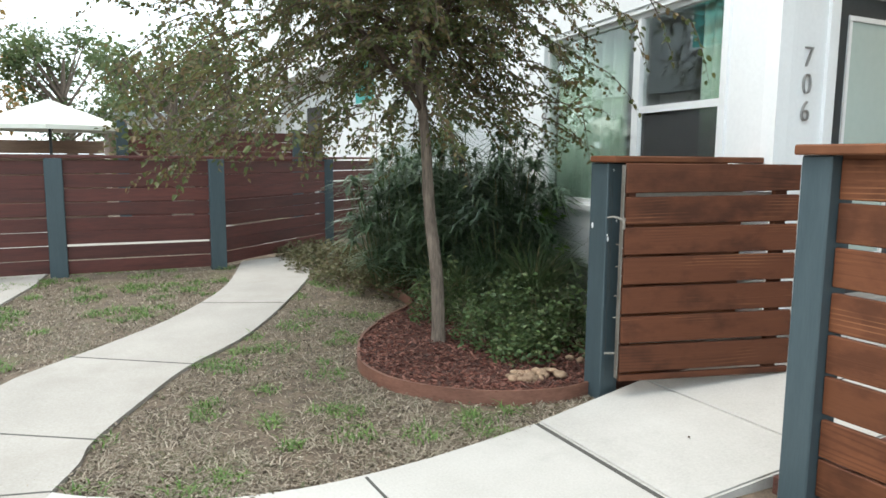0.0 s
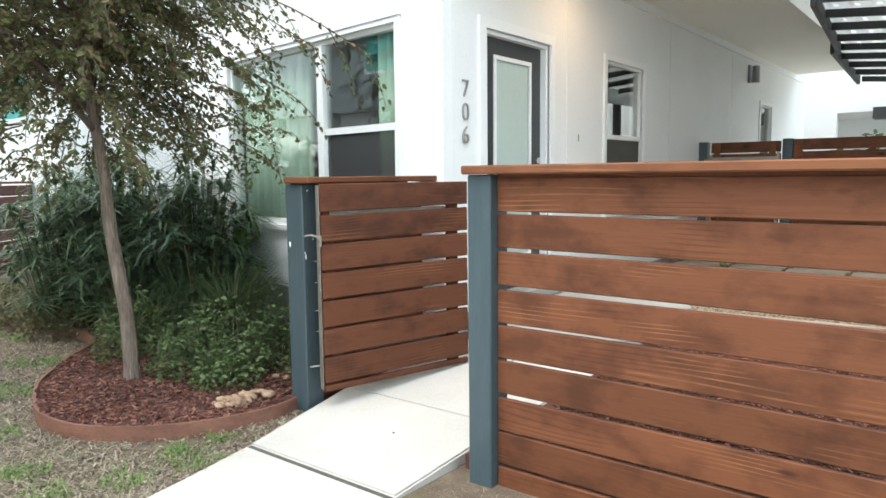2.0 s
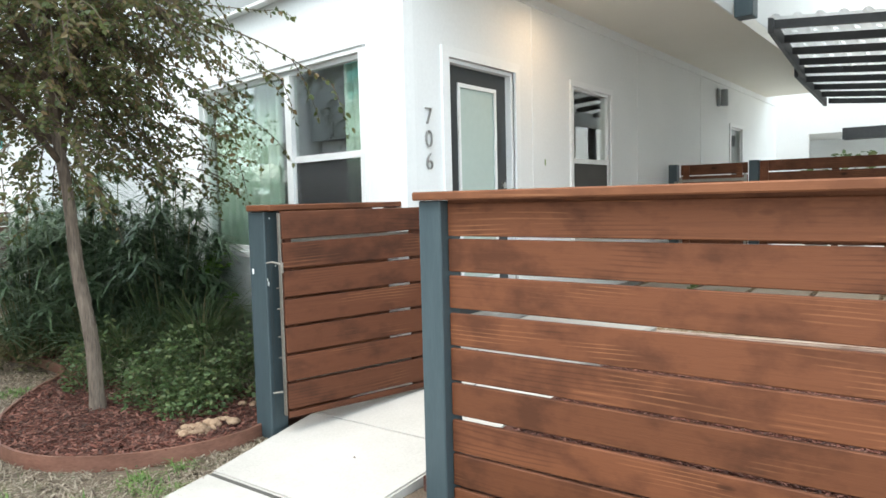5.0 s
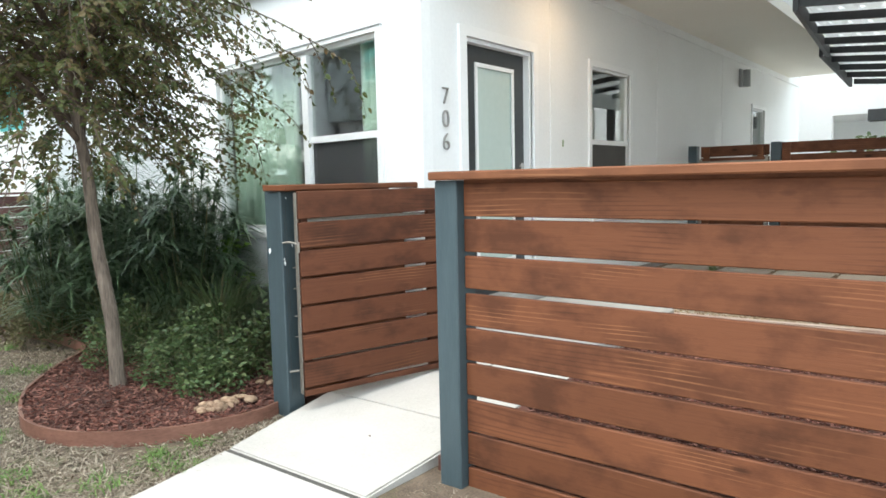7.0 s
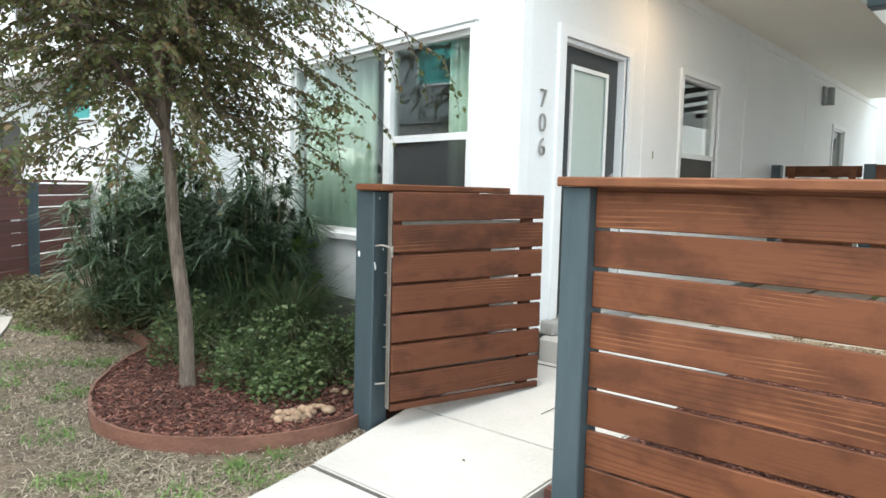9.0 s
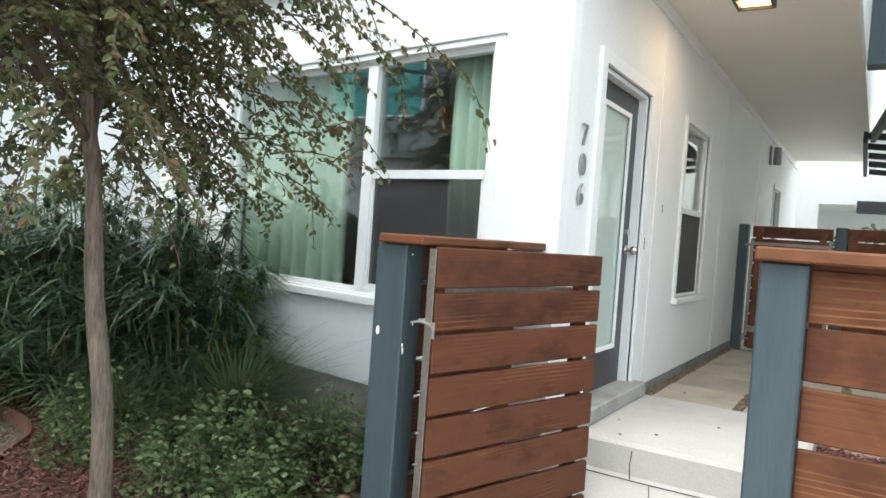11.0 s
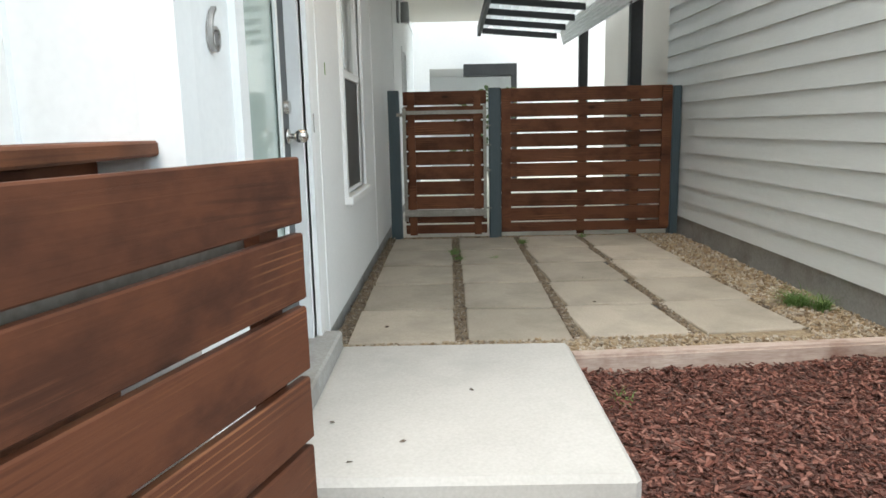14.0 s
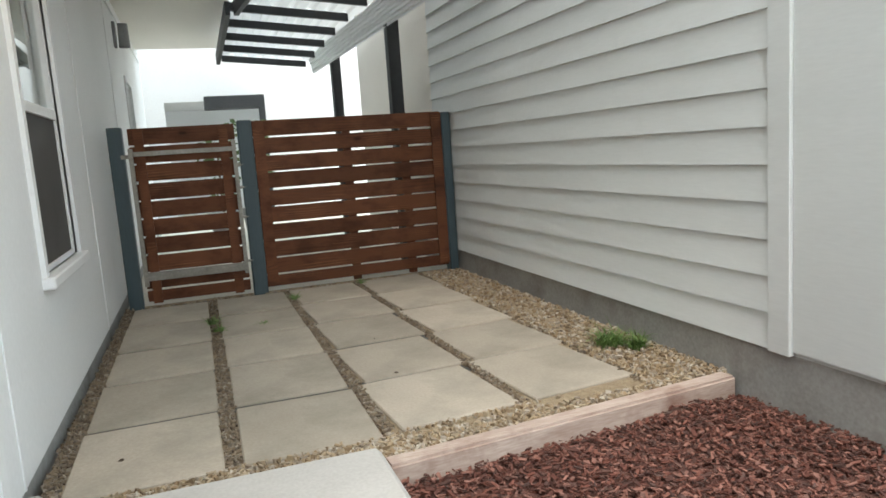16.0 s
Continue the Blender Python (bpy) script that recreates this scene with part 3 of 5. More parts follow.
# ---- the house ----
def wall_x(x0, x1, y0, y1, z0, z1, holes):
    """A wall whose faces look along x, with openings (y0, y1, z0, z1)."""
    bm = bmesh.new()
    ys = sorted({y0, y1, *(h[0] for h in holes), *(h[1] for h in holes)})
    zs = sorted({z0, z1, *(h[2] for h in holes), *(h[3] for h in holes)})
    for a, b in zip(ys, ys[1:]):
        for c, d in zip(zs, zs[1:]):
            if not any(h[0] <= a and b <= h[1] and h[2] <= c and d <= h[3] for h in holes):
                box(x0, x1, a, b, c, d, bm=bm)
    bmesh.ops.remove_doubles(bm, verts=bm.verts[:], dist=1e-5)
    return bm


def wall_y(y0, y1, x0, x1, z0, z1, holes):
    bm = wall_x(y0, y1, x0, x1, z0, z1, holes)
    bmesh.ops.transform(bm, matrix=Matrix(((0, 1, 0, 0), (1, 0, 0, 0), (0, 0, 1, 0), (0, 0, 0, 1))), verts=bm.verts[:])
    bmesh.ops.reverse_faces(bm, faces=bm.faces[:])
    return bm


W1 = (3.44, 5.91, 0.965, 2.455)      # large window: y0 y1 z0 z1
W2 = (6.275, 7.16, 1.0, 2.435)     # passage window: x0 x1 z0 z1
W3 = (11.85, 12.55, 1.2, 2.42)
DOOR = (4.265, 5.2, 0.457, 2.42)
FTOP = 0.395
west = tagged(part("wall_west", wall_x(WX, WX + 0.14, DY, 7.0, FTOP, 6.2, [W1]), WHITE), "white painted panel wall of the house", "wall", kind="structure")
south = tagged(part("wall_south", wall_y(DY, DY + 0.14, WX + 0.14, 15.0, FTOP, 6.2, [DOOR, W2, W3]), WHITE), "white painted panel wall beside the passage", "wall", kind="structure")
for x, lbl in ((5.51, ""), (7.94, ""), (10.31, "")):
    part("panel_batten", box(x - 0.006, x + 0.006, DY - 0.005, DY, FTOP, CEIL - 0.09), TRIM, south)
for y in (5.635,):
    part("panel_batten", box(WX - 0.005, WX, y - 0.006, y + 0.006, W1[3] + 0.05 if y < 5.9 else FTOP, 3.04), TRIM, west)
part("corner_board", box(WX - 0.006, WX + 0.1, DY - 0.006, DY + 0.1, FTOP, 3.03), TRIM, west)
part("frieze", box(WX + 0.1, 15, DY - 0.02, DY, CEIL - 0.09, CEIL), TRIM, south)
askew(west)
askew(tagged(part("foundation", boxes((WX + 0.02, WX + 0.16, DY + 0.02, 7.0, -0.2, FTOP)), FOUND), "grey concrete foundation under the window wall", "foundation", kind="structure"))
tagged(part("foundation", boxes((WX + 0.165, 15, DY + 0.02, DY + 0.16, -0.2, FTOP)), FOUND), "grey concrete foundation of the house", "foundation", kind="structure")
# upper storey and the roof over the passage
tagged(part("ceiling", box(WX, 14.2, 1.8, DY, CEIL, CEIL + 0.12), SOFFIT), "cream soffit over the passage", "ceiling", kind="structure")
up = tagged(part("wall_upper", box(7.62, 14.2, 1.8, 1.94, CEIL + 0.124, 6.2), WHITE), "white upper wall over the passage", "wall", kind="structure")
part("corner_post", box(7.42, 7.616, 1.61, 1.785, CEIL - 0.03, 5.6, 0.006), SLATE, up, "slate grey corner post")
for i in range(9):
    z = CEIL - 0.004 + i * 0.155
    part("cladding_board", box(WX, 7.416, 1.79, 1.815 + 0.0, z, z + 0.145, 0.004), TRIM, up)
roof = tagged(part("roof", boxes((WX - 0.5, 15.2, 1.6, 7.3, 6.2, 6.35)), PANEL_GREY), "flat grey roof of the house", "roof", kind="structure")
bay = tagged(part("wall_bay", box(3.69, WX - 0.004, DY + 0.05, 6.93, 3.06, 6.19), PANEL_GREY), "grey panelled upper bay over the large window", "wall", kind="structure")
part("drip_edge", box(3.68, WX - 0.006, DY + 0.04, 6.94, 3.035, 3.058), TRIM, bay)
askew(bay)
part("wall_north", box(4.48, 15.0, 6.86, 7.0, -0.1, 6.2), WHITE)
bpy.data.objects["wall_north"]["kind"] = "structure"
part("wall_east", box(15.004, 15.14, DY, 7.0, -0.1, 6.2), WHITE)["kind"] = "structure"
# rooms behind the windows
room = tagged(part("room_wall", boxes((WX + 0.146, 9.0, 6.0, 6.1, 0.3, 3.1), (8.9, 9.0, DY + 0.146, 6.0, 0.3, 3.1), (WX + 0.146, 8.9, DY + 0.146, 6.0, 0.36, 0.4), (WX + 0.146, 8.9, DY + 0.146, 6.0, 2.95, 3.0)), ROOM), "dim room behind the windows", "wall", kind="structure")
askew(room)


def window_x(name, x, y0, y1, z0, z1, mull, rail, label):
    """A two-light window in a wall that faces -x: a fixed light and a light with two sashes."""
    w = thing(name, (x, (y0 + y1) / 2, z0), label, "window", kind="structure")
    t = 0.075
    part("casing", boxes((x - 0.024, x + 0.01, y0 - t + 0.02, y0, z0 - 0.01, z1 + 0.035), (x - 0.024, x + 0.01, y1, y1 + t, z0 - 0.01, z1 + 0.035), (x - 0.024, x + 0.01, y0, y1, z1, z1 + 0.035)), TRIM, w)
    part("head_flashing", box(x - 0.032, x + 0.01, y0 - t + 0.01, y1 + t + 0.01, z1 + 0.035, z1 + 0.043), PANEL_GREY, w)
    part("sill", box(x - 0.045, x + 0.02, y0 - t, y1 + t, z0 - 0.065, z0 - 0.01, 0.006), TRIM, w)
    f = 0.035
    part("frame", boxes((x + 0.02, x + 0.08, y0, y1, z0 - 0.01, z0 + f), (x + 0.02, x + 0.08, y0, y1, z1 - f, z1), (x + 0.02, x + 0.08, y0, y0 + f, z0 + f, z1 - f), (x + 0.02, x + 0.08, y1 - f, y1, z0 + f, z1 - f),
                        (x + 0.0, x + 0.08, mull - 0.042, mull + 0.042, z0 + f, z1 - f)), TRIM, w)
    part("sash_rail", boxes((x + 0.016, x + 0.07, y0 + f, mull - 0.035, rail - 0.03, rail + 0.022), (x + 0.024, x + 0.07, y0 + f, y0 + f + .022, z0 + f, rail - .03), (x + 0.024, x + 0.07, mull - .057, mull - .035, z0 + f, rail - .03), (x + 0.024, x + 0.07, y0 + f + .022, mull - .057, z0 + f, z0 + f + .03)), TRIM, w)
    for a, b, c, d, dx in ((mull + 0.035, y1 - f, z0 + f, z1 - f, .05), (y0 + f, mull - 0.035, rail + 0.022, z1 - f, .045), (y0 + f + .02, mull - 0.055, z0 + f + .03, rail - 0.03, .055)):
        p = part("pane", box(x + dx, x + dx + 0.006, a, b, c, d), GLASS, w)
        p.visible_shadow = False
    part("insect_screen", box(x + 0.034, x + 0.037, y0 + f + .022, mull - 0.057, z0 + f + .03, rail - 0.03), MESH_SCREEN, w, "dark insect screen")
    return w


askew(window_x("window_1", WX, *W1, 4.4, 1.735, "large white-framed window with a fixed pane and two sashes"))


def window_y(name, y, x0, x1, z0, z1, rail, label, screen=True):
    w = thing(name, ((x0 + x1) / 2, y, z0), label, "window", kind="structure")
    t = 0.055
    part("casing", boxes((x0 - t, x0, y - 0.02, y + 0.01, z0, z1 + t), (x1, x1 + t, y - 0.02, y + 0.01, z0, z1 + t), (x0, x1, y - 0.02, y + 0.01, z1, z1 + t)), TRIM, w)
    part("sill", box(x0 - t - .01, x1 + t + .01, y - 0.05, y + 0.02, z0 - 0.05, z0, 0.006), TRIM, w)
    f = 0.025
    part("frame", boxes((x0, x1, y + 0.012, y + 0.07, z0, z0 + f), (x0, x1, y + 0.012, y + 0.07, z1 - f, z1), (x0, x0 + f, y + 0.012, y + 0.07, z0 + f, z1 - f), (x1 - f, x1, y + 0.012, y + 0.07, z0 + f, z1 - f), (x0 + f, x1 - f, y + 0.005, y + 0.07, rail - 0.02, rail + 0.025)), TRIM, w)
    part("pane", box(x0 + f, x1 - f, y + 0.04, y + 0.046, rail + 0.025, z1 - f), GLASS, w).visible_shadow = False
    part("pane", box(x0 + f, x1 - f, y + 0.05, y + 0.056, z0 + f, rail - 0.02), GLASS, w).visible_shadow = False
    if screen:
        part("insect_screen", box(x0 + f, x1 - f, y + 0.022, y + 0.026, z0 + f, rail - 0.02), SCREEN, w, "dark insect screen")
    return w


window_y("window_2", DY, *W2, 1.72, "white-framed sash window with a dark insect screen")
window_y("window_3", DY, *W3, 1.75, "small white-framed window far along the passage wall")


def curtain(name, x0, y0, x1, y1, z0, z1, material, label, waves=9, deep=0.035):
    n = waves * 8
    d = Vector((x1 - x0, y1 - y0, 0))
    side = Vector((-d.y, d.x, 0)).normalized()
    verts, faces = [], []
    for i in range(n + 1):
        t = i / n
        p = Vector((x0, y0, 0)) + d * t + side * deep * math.sin(t * waves * math.tau + .6 * math.sin(t * 11))
        for z in (z0, (z0 + z1) / 2, z1):
            q = p + side * (0.4 * deep * math.sin(t * 31) if z == z0 else 0)
            verts.append((q.x, q.y, z))
    for i in range(n):
        for k in range(2):
            a = 3 * i + k
            faces.append((a, a + 3, a + 4, a + 1))
    ob = scatter(name, verts, faces, material, None, label, "curtain", smooth=True)
    s = ob.modifiers.new("thickness", "SOLIDIFY")
    s.thickness = 0.004
    return ob


curtain("curtain", west_x(4.72) + 0.17, 4.72, west_x(5.94) + 0.17, 5.94, 0.42, 2.7, CURTAIN, "pale green curtain hanging behind the large window", 8)
curtain("curtain", west_x(3.38) + 0.19, 3.38, west_x(3.85) + 0.17, 3.85, 0.42, 2.7, CURTAIN, "pale green curtain gathered beside the sashes", 5)
pend = thing("pendant_lamp", (5.2, 4.6, 2.3), "copper pendant lamp hanging in the room", "lamp")
bm = bmesh.new()
bmesh.ops.create_cone(bm, cap_ends=False, segments=20, radius1=0.2, radius2=0.06, depth=0.2, matrix=Matrix.Translation((5.2, 4.6, 2.32)))
part("shade", bm, COPPER, pend, smooth=True)
part("cord", tube([(5.2, 4.6, 2.4), (5.2, 4.6, 2.949)], [.006, .006], 6), DARK, pend)

# the front door
door = thing("door_1", (4.72, DY + 0.09, 0.47), "dark grey front door with one frosted pane, closed", "door", kind="structure")
x0, x1, z0, z1 = DOOR
part("casing", boxes((x0 - 0.085, x0, DY - 0.022, DY + 0.01, 0.40, z1 + 0.075), (x1, x1 + 0.07, DY - 0.022, DY + 0.01, 0.40, z1 + 0.075), (x0, x1, DY - 0.022, DY + 0.01, z1, z1 + 0.075)), TRIM, door, "white casing")
part("jamb", boxes((x0, x0 + 0.03, DY + 0.01, DY + 0.139, z0, z1), (x1 - 0.03, x1, DY + 0.01, DY + 0.139, z0, z1), (x0 + 0.03, x1 - 0.03, DY + 0.01, DY + 0.139, z1 - 0.03, z1)), TRIM, door, "white jamb")
a, b, c, d = x0 + 0.032, x1 - 0.032, z0 + 0.004, z1 - 0.032
gx0, gx1, gz0, gz1 = 4.47, 5.01, 0.71, 2.265
ydoor = DY + 0.066
part("leaf", boxes((a, gx0, ydoor, ydoor + 0.044, c, d), (gx1, b, ydoor, ydoor + 0.044, c, d), (gx0, gx1, ydoor, ydoor + 0.044, c, gz0), (gx0, gx1, ydoor, ydoor + 0.044, gz1, d)), DARK, door, "dark charcoal door leaf")
part("glazing_bead", boxes((gx0 - .0, gx0 + 0.03, ydoor - 0.012, ydoor, gz0, gz1), (gx1 - 0.03, gx1, ydoor - 0.012, ydoor, gz0, gz1), (gx0 + .03, gx1 - .03, ydoor - 0.012, ydoor, gz0, gz0 + 0.03), (gx0 + .03, gx1 - .03, ydoor - 0.012, ydoor, gz1 - 0.03, gz1)), TRIM, door, "white glazing bead")
part("pane", box(gx0 + .001, gx1 - .001, ydoor + 0.008, ydoor + 0.02, gz0, gz1), FROST, door, "pale green frosted pane")
bm = bmesh.new()
bmesh.ops.create_cone(bm, cap_ends=True, segments=20, radius1=0.032, radius2=0.03, depth=0.012, matrix=pose(5.11, ydoor - 0.006, 1.365, 90))
bmesh.ops.create_cone(bm, cap_ends=True, segments=12, radius1=0.012, radius2=0.012, depth=0.05, matrix=pose(5.11, ydoor - 0.03, 1.365, 90))
bmesh.ops.create_uvsphere(bm, u_segments=16, v_segments=10, radius=0.03, matrix=Matrix.Translation((5.11, ydoor - 0.062, 1.365)))
part("knob", bm, CHROME, door, "satin nickel knob", smooth=True)
bm = bmesh.new()
bmesh.ops.create_cone(bm, cap_ends=True, segments=20, radius1=0.03, radius2=0.027, depth=0.02, matrix=pose(5.11, ydoor - 0.01, 1.485, 90))
part("deadbolt", bm, CHROME, door, "satin nickel deadbolt")
part("hinge", boxes(*((x0 + 0.026, x0 + 0.036, ydoor - 0.012, ydoor - 0.001, z, z + 0.1) for z in (0.62, 1.4, 2.15))), CHROME, door)
tagged(part("door_sill", box(4.1, 5.29, DY - 0.1, DY + 0.139, 0.372, 0.467, 0.01), FOUND), "grey concrete door sill", "sill", kind="structure")
part("strike_plate", box(x1 + 0.045, x1 + 0.06, DY - 0.024, DY - 0.021, 1.38, 1.46), CHROME, door)

# house numbers
for ch, zc in (("7", 1.963), ("0", 1.804), ("6", 1.645)):
    cu = bpy.data.curves.new("number", "FONT")
    cu.body, cu.size, cu.extrude, cu.align_x, cu.align_y, cu.bevel_depth = ch, 0.178, 0.006, "CENTER", "CENTER", 0.0005
    cu.offset = -0.004
    tmp = new("text", cu)
    dg = bpy.context.evaluated_depsgraph_get()
    me = bpy.data.meshes.new_from_object(tmp.evaluated_get(dg))
    bpy.data.objects.remove(tmp)
    ob = link("house_number", me, NUMBER, None, "", pose(4.012, DY - 0.012, zc, 90))
    tagged(ob, f"brushed steel house number {ch} on the white wall", "house number", "house numbers")

# lamps
lamp = thing("ceiling_lamp", (5.42, 2.4, CEIL - 0.07), "square bronze ceiling lamp, lit warm", "lamp")
part("housing", boxes((5.3, 5.54, 2.28, 2.3, CEIL - 0.07, CEIL), (5.3, 5.54, 2.5, 2.52, CEIL - 0.07, CEIL), (5.3, 5.32, 2.3, 2.5, CEIL - 0.07, CEIL), (5.52, 5.54, 2.3, 2.5, CEIL - 0.07, CEIL)), DARK, lamp, "bronze housing")
part("lens", box(5.325, 5.515, 2.305, 2.495, CEIL - 0.05, CEIL - 0.03), GLOW, lamp, "glowing warm lens")
lt = new("ceiling_lamp_light", bpy.data.lights.new("ceiling_lamp_light", "AREA"))
lt.data.energy, lt.data.size, lt.data.color = 2.5, 0.18, (1, 0.7, 0.4)
lt.matrix_world = look((5.42, 2.4, CEIL - 0.08), (5.42, 2.4, 0))
lt.parent = lamp
lt.matrix_parent_inverse = rest(lamp).inverted()
sconce = thing("wall_lamp", (11.15, DY - 0.06, 2.67), "grey cylindrical wall lamp beside the passage", "lamp")
bm = bmesh.new()
bmesh.ops.create_cone(bm, cap_ends=True, segments=20, radius1=0.055, radius2=0.05, depth=0.24, matrix=Matrix.Translation((11.15, DY - 0.1, 2.8)))
part("cylinder", bm, PANEL_GREY, sconce)
part("back_plate", box(11.1, 11.2, DY - 0.03, DY, 2.68, 2.94, 0.004), PANEL_GREY, sconce)

# ---- the neighbour's house ----
NY = 0.165
nb = tagged(part("wall_neighbour", box(4.5, 9.35, NY - 5.0, NY - 0.02, 0.5, 6.6), SIDING), "pale grey wall of the neighbouring house", "wall", kind="structure")
nb_base = tagged(part("foundation_neighbour", box(4.52, 12.3, NY - 4.98, NY - 0.025, -0.2, 0.5), FOUND), "grey concrete foundation of the neighbouring house", "foundation", kind="structure")
prof = bmesh.new()
vs = [prof.verts.new(p) for p in ((0, 0.0, 0), (0, 0.019, 0), (0, 0.004, 0.163), (0, -0.006, 0.163))]
f = prof.faces.new(vs)
r = bmesh.ops.extrude_face_region(prof, geom=[f])
for v in (e for e in r["geom"] if isinstance(e, bmesh.types.BMVert)):
    v.co.x = 4.14
bmesh.ops.recalc_face_normals(prof, faces=prof.faces[:])
lap = bpy.data.meshes.new("siding_board")
prof.to_mesh(lap)
prof.free()
for i in range(39):
    link("siding_board", lap, SIDING, nb, m=Matrix.Translation((5.205, NY - 0.016, 0.507 + i * 0.1523)))
# White wall; the soffit's cream paints the warm light into its colour.
part("plain_wall", box(9.354, 12.3, NY - 5.0, NY - 0.02, 0.5, 6.6), SOFFIT, nb, "plain white wall beyond the siding, warm light put into its colour")
part("corner_trim", box(5.09, 5.203, NY - 0.02, NY + 0.012, 0.5, 6.6, 0.003), SIDING, nb)
part("smooth_panel", box(4.5, 5.087, NY - 0.02, NY - 0.004, 0.52, 6.6), SIDING, nb)

# cracks, litter and small marks
for line_ in ([(3.981, 2.57, .205), (3.981, 2.575, .28), (3.983, 2.568, .35)], [(3.97, 2.47, .203), (3.8, 2.42, .182), (3.62, 2.45, .16), (3.5, 2.4, .145), (3.3, 2.43, .12)], [(3.97, 2.9, .204), (3.965, 2.5, .204), (3.975, 2.1, .204), (3.972, 1.85, .204)]):
    tagged(part("crack", tube([Vector(p) for p in line_], [.004, .003, .0035, .003, .002][:len(line_)], 4), JOINT), "thin dark crack in the concrete", "crack", kind="structure")
for x, y, z, a in ((4.45, 2.78, STEP, 1), (4.3, 2.52, STEP, 2), (4.75, 2.3, STEP, 4), (4.15, 2.7, STEP, 5), (5.0, 2.88, STEP, .3), (5.1, 2.9, STEP, 2.2), (6.2, 1.5, PAVE + .003, 1), (6.9, 1.45, PAVE + .003, 3), (5.75, 2.7, PAVE + .003, 2), (2.6, 2.4, .05, 1.2), (3.3, 2.2, .118, 4)):
    v_, f_ = [], []
    leaf(v_, f_, (x, y, z + .006), (math.cos(a), math.sin(a), .05), .026, .4, .1)
    scatter("fallen_leaf", v_, f_, TWIG, None, "small dry brown leaf lying on the concrete", "leaf")
tagged(part("wall_mark", box(5.72, 5.735, DY - .003, DY - .0005, 1.66, 1.72), LEAF_BRIGHT), "small yellow mark on the white wall", "mark")

# ---- fences and gates ----
def run_of_boards(parent, p, q, z_top, n, pitch, width, thick, material, trim_last=0.0, wobble=0.003):
    """n horizontal boards from p to q, from the top down."""
    p, q = Vector((*p, 0)), Vector((*q, 0))
    l, a = (q - p).length, math.atan2(q.y - p.y, q.x - p.x)
    for i in range(n):
        w = width - (trim_last if i == n - 1 else 0)
        c = (p + q) / 2
        z = z_top - i * pitch - w / 2
        m = Matrix.Translation((c.x, c.y, z + RNG.uniform(-wobble, wobble))) @ Euler((RNG.uniform(-.012, .012), RNG.uniform(-.002, .002), a + (math.pi if i % 2 else 0))).to_matrix().to_4x4()
        link("board", board_mesh(l, thick, w), material, parent, m=m)


def post(parent, x0, x1, y0, y1, z0, z1, material=None, cracks=False):
    return part("post", box(x0, x1, y0, y1, z0, z1, 0.006), material or SLATE, parent, "slate grey painted post")


main = thing("slat_fence", (2.56, 0.2, 0), "chest-high brown stained slat fence with a flat cap and slate posts", "fence")
post(main, 2.49, 2.63, 1.73, 1.85, -0.1, 1.375)
post(main, 2.58, 2.66, -0.72, -0.6, -0.1, 1.375)
post(main, 2.58, 2.66, -1.68, -1.56, -0.1, 1.375)
run_of_boards(main, (2.553, -1.68), (2.553, 1.728), 1.362, 9, 0.1608, 0.145, 0.024, WOOD, 0.03)
part("rail", box(2.547, 2.559, -1.68, 1.728, 1.34, 1.3765), WOOD, main)
m = Matrix.Translation((2.548, 0.075, 1.395)) @ Euler((0, 0, math.pi / 2)).to_matrix().to_4x4()
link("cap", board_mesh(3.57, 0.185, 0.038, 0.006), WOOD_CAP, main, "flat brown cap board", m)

side = thing("slat_fence", (3.2, 3.2, 0), "short brown slat fence between the gate post and the house", "fence")
post(side, 2.66, 2.785, 3.13, 3.275, -0.1, 1.335)
run_of_boards(side, (2.787, 3.205), (3.8, 3.205), 1.325, 8, 0.1615, 0.145, 0.024, WOOD, 0.03)
link("cap", board_mesh(1.175, 0.21, 0.036, 0.006), WOOD, side, "flat brown cap board", Matrix.Translation((3.212, 3.14, 1.354)))
part("rail", box(2.787, 3.65, 3.193, 3.217, 1.326, 1.3355), WOOD, side)
for cx, cy, cz, sx, sy, sz in ((2.6585, 3.243, .985, .003, .008, .017), (2.676, 3.1285, 0.915, .006, .003, .014), (2.671, 3.1285, 0.938, .003, .003, .008), (2.733, 3.1285, 1.015, .003, .002, .006), (2.70, 3.1285, 1.295, .003, .002, .006), (2.78, 3.1285, 1.03, .007, .002, .009)):
    bm = bmesh.new()
    bmesh.ops.create_icosphere(bm, subdivisions=2, radius=1)
    for v in bm.verts:
        v.co *= 1 + .35 * noise.noise(v.co * 1.7 + Vector((cx * 90, cz * 70, 2)))
        v.co = Vector((cx + v.co.x * sx, cy + v.co.y * sy, cz + v.co.z * sz))
    part("paint_chip", bm, TRIM, side, "chipped white paint spot")
for x0, z_hi, z_lo, lean in ((2.68, 1.3, 0.12, .012), (2.697, 1.27, 0.5, .006)):
    pts = [Vector((x0 + lean * k / 9 + RNG.uniform(-.0015, .0015), 3.1295, z_hi + (z_lo - z_hi) * k / 9)) for k in range(10)]
    part("crack", tube(pts, [.0004] + [.0013] * 8 + [.0004], 4), JOINT, side, "thin dark crack along the post")

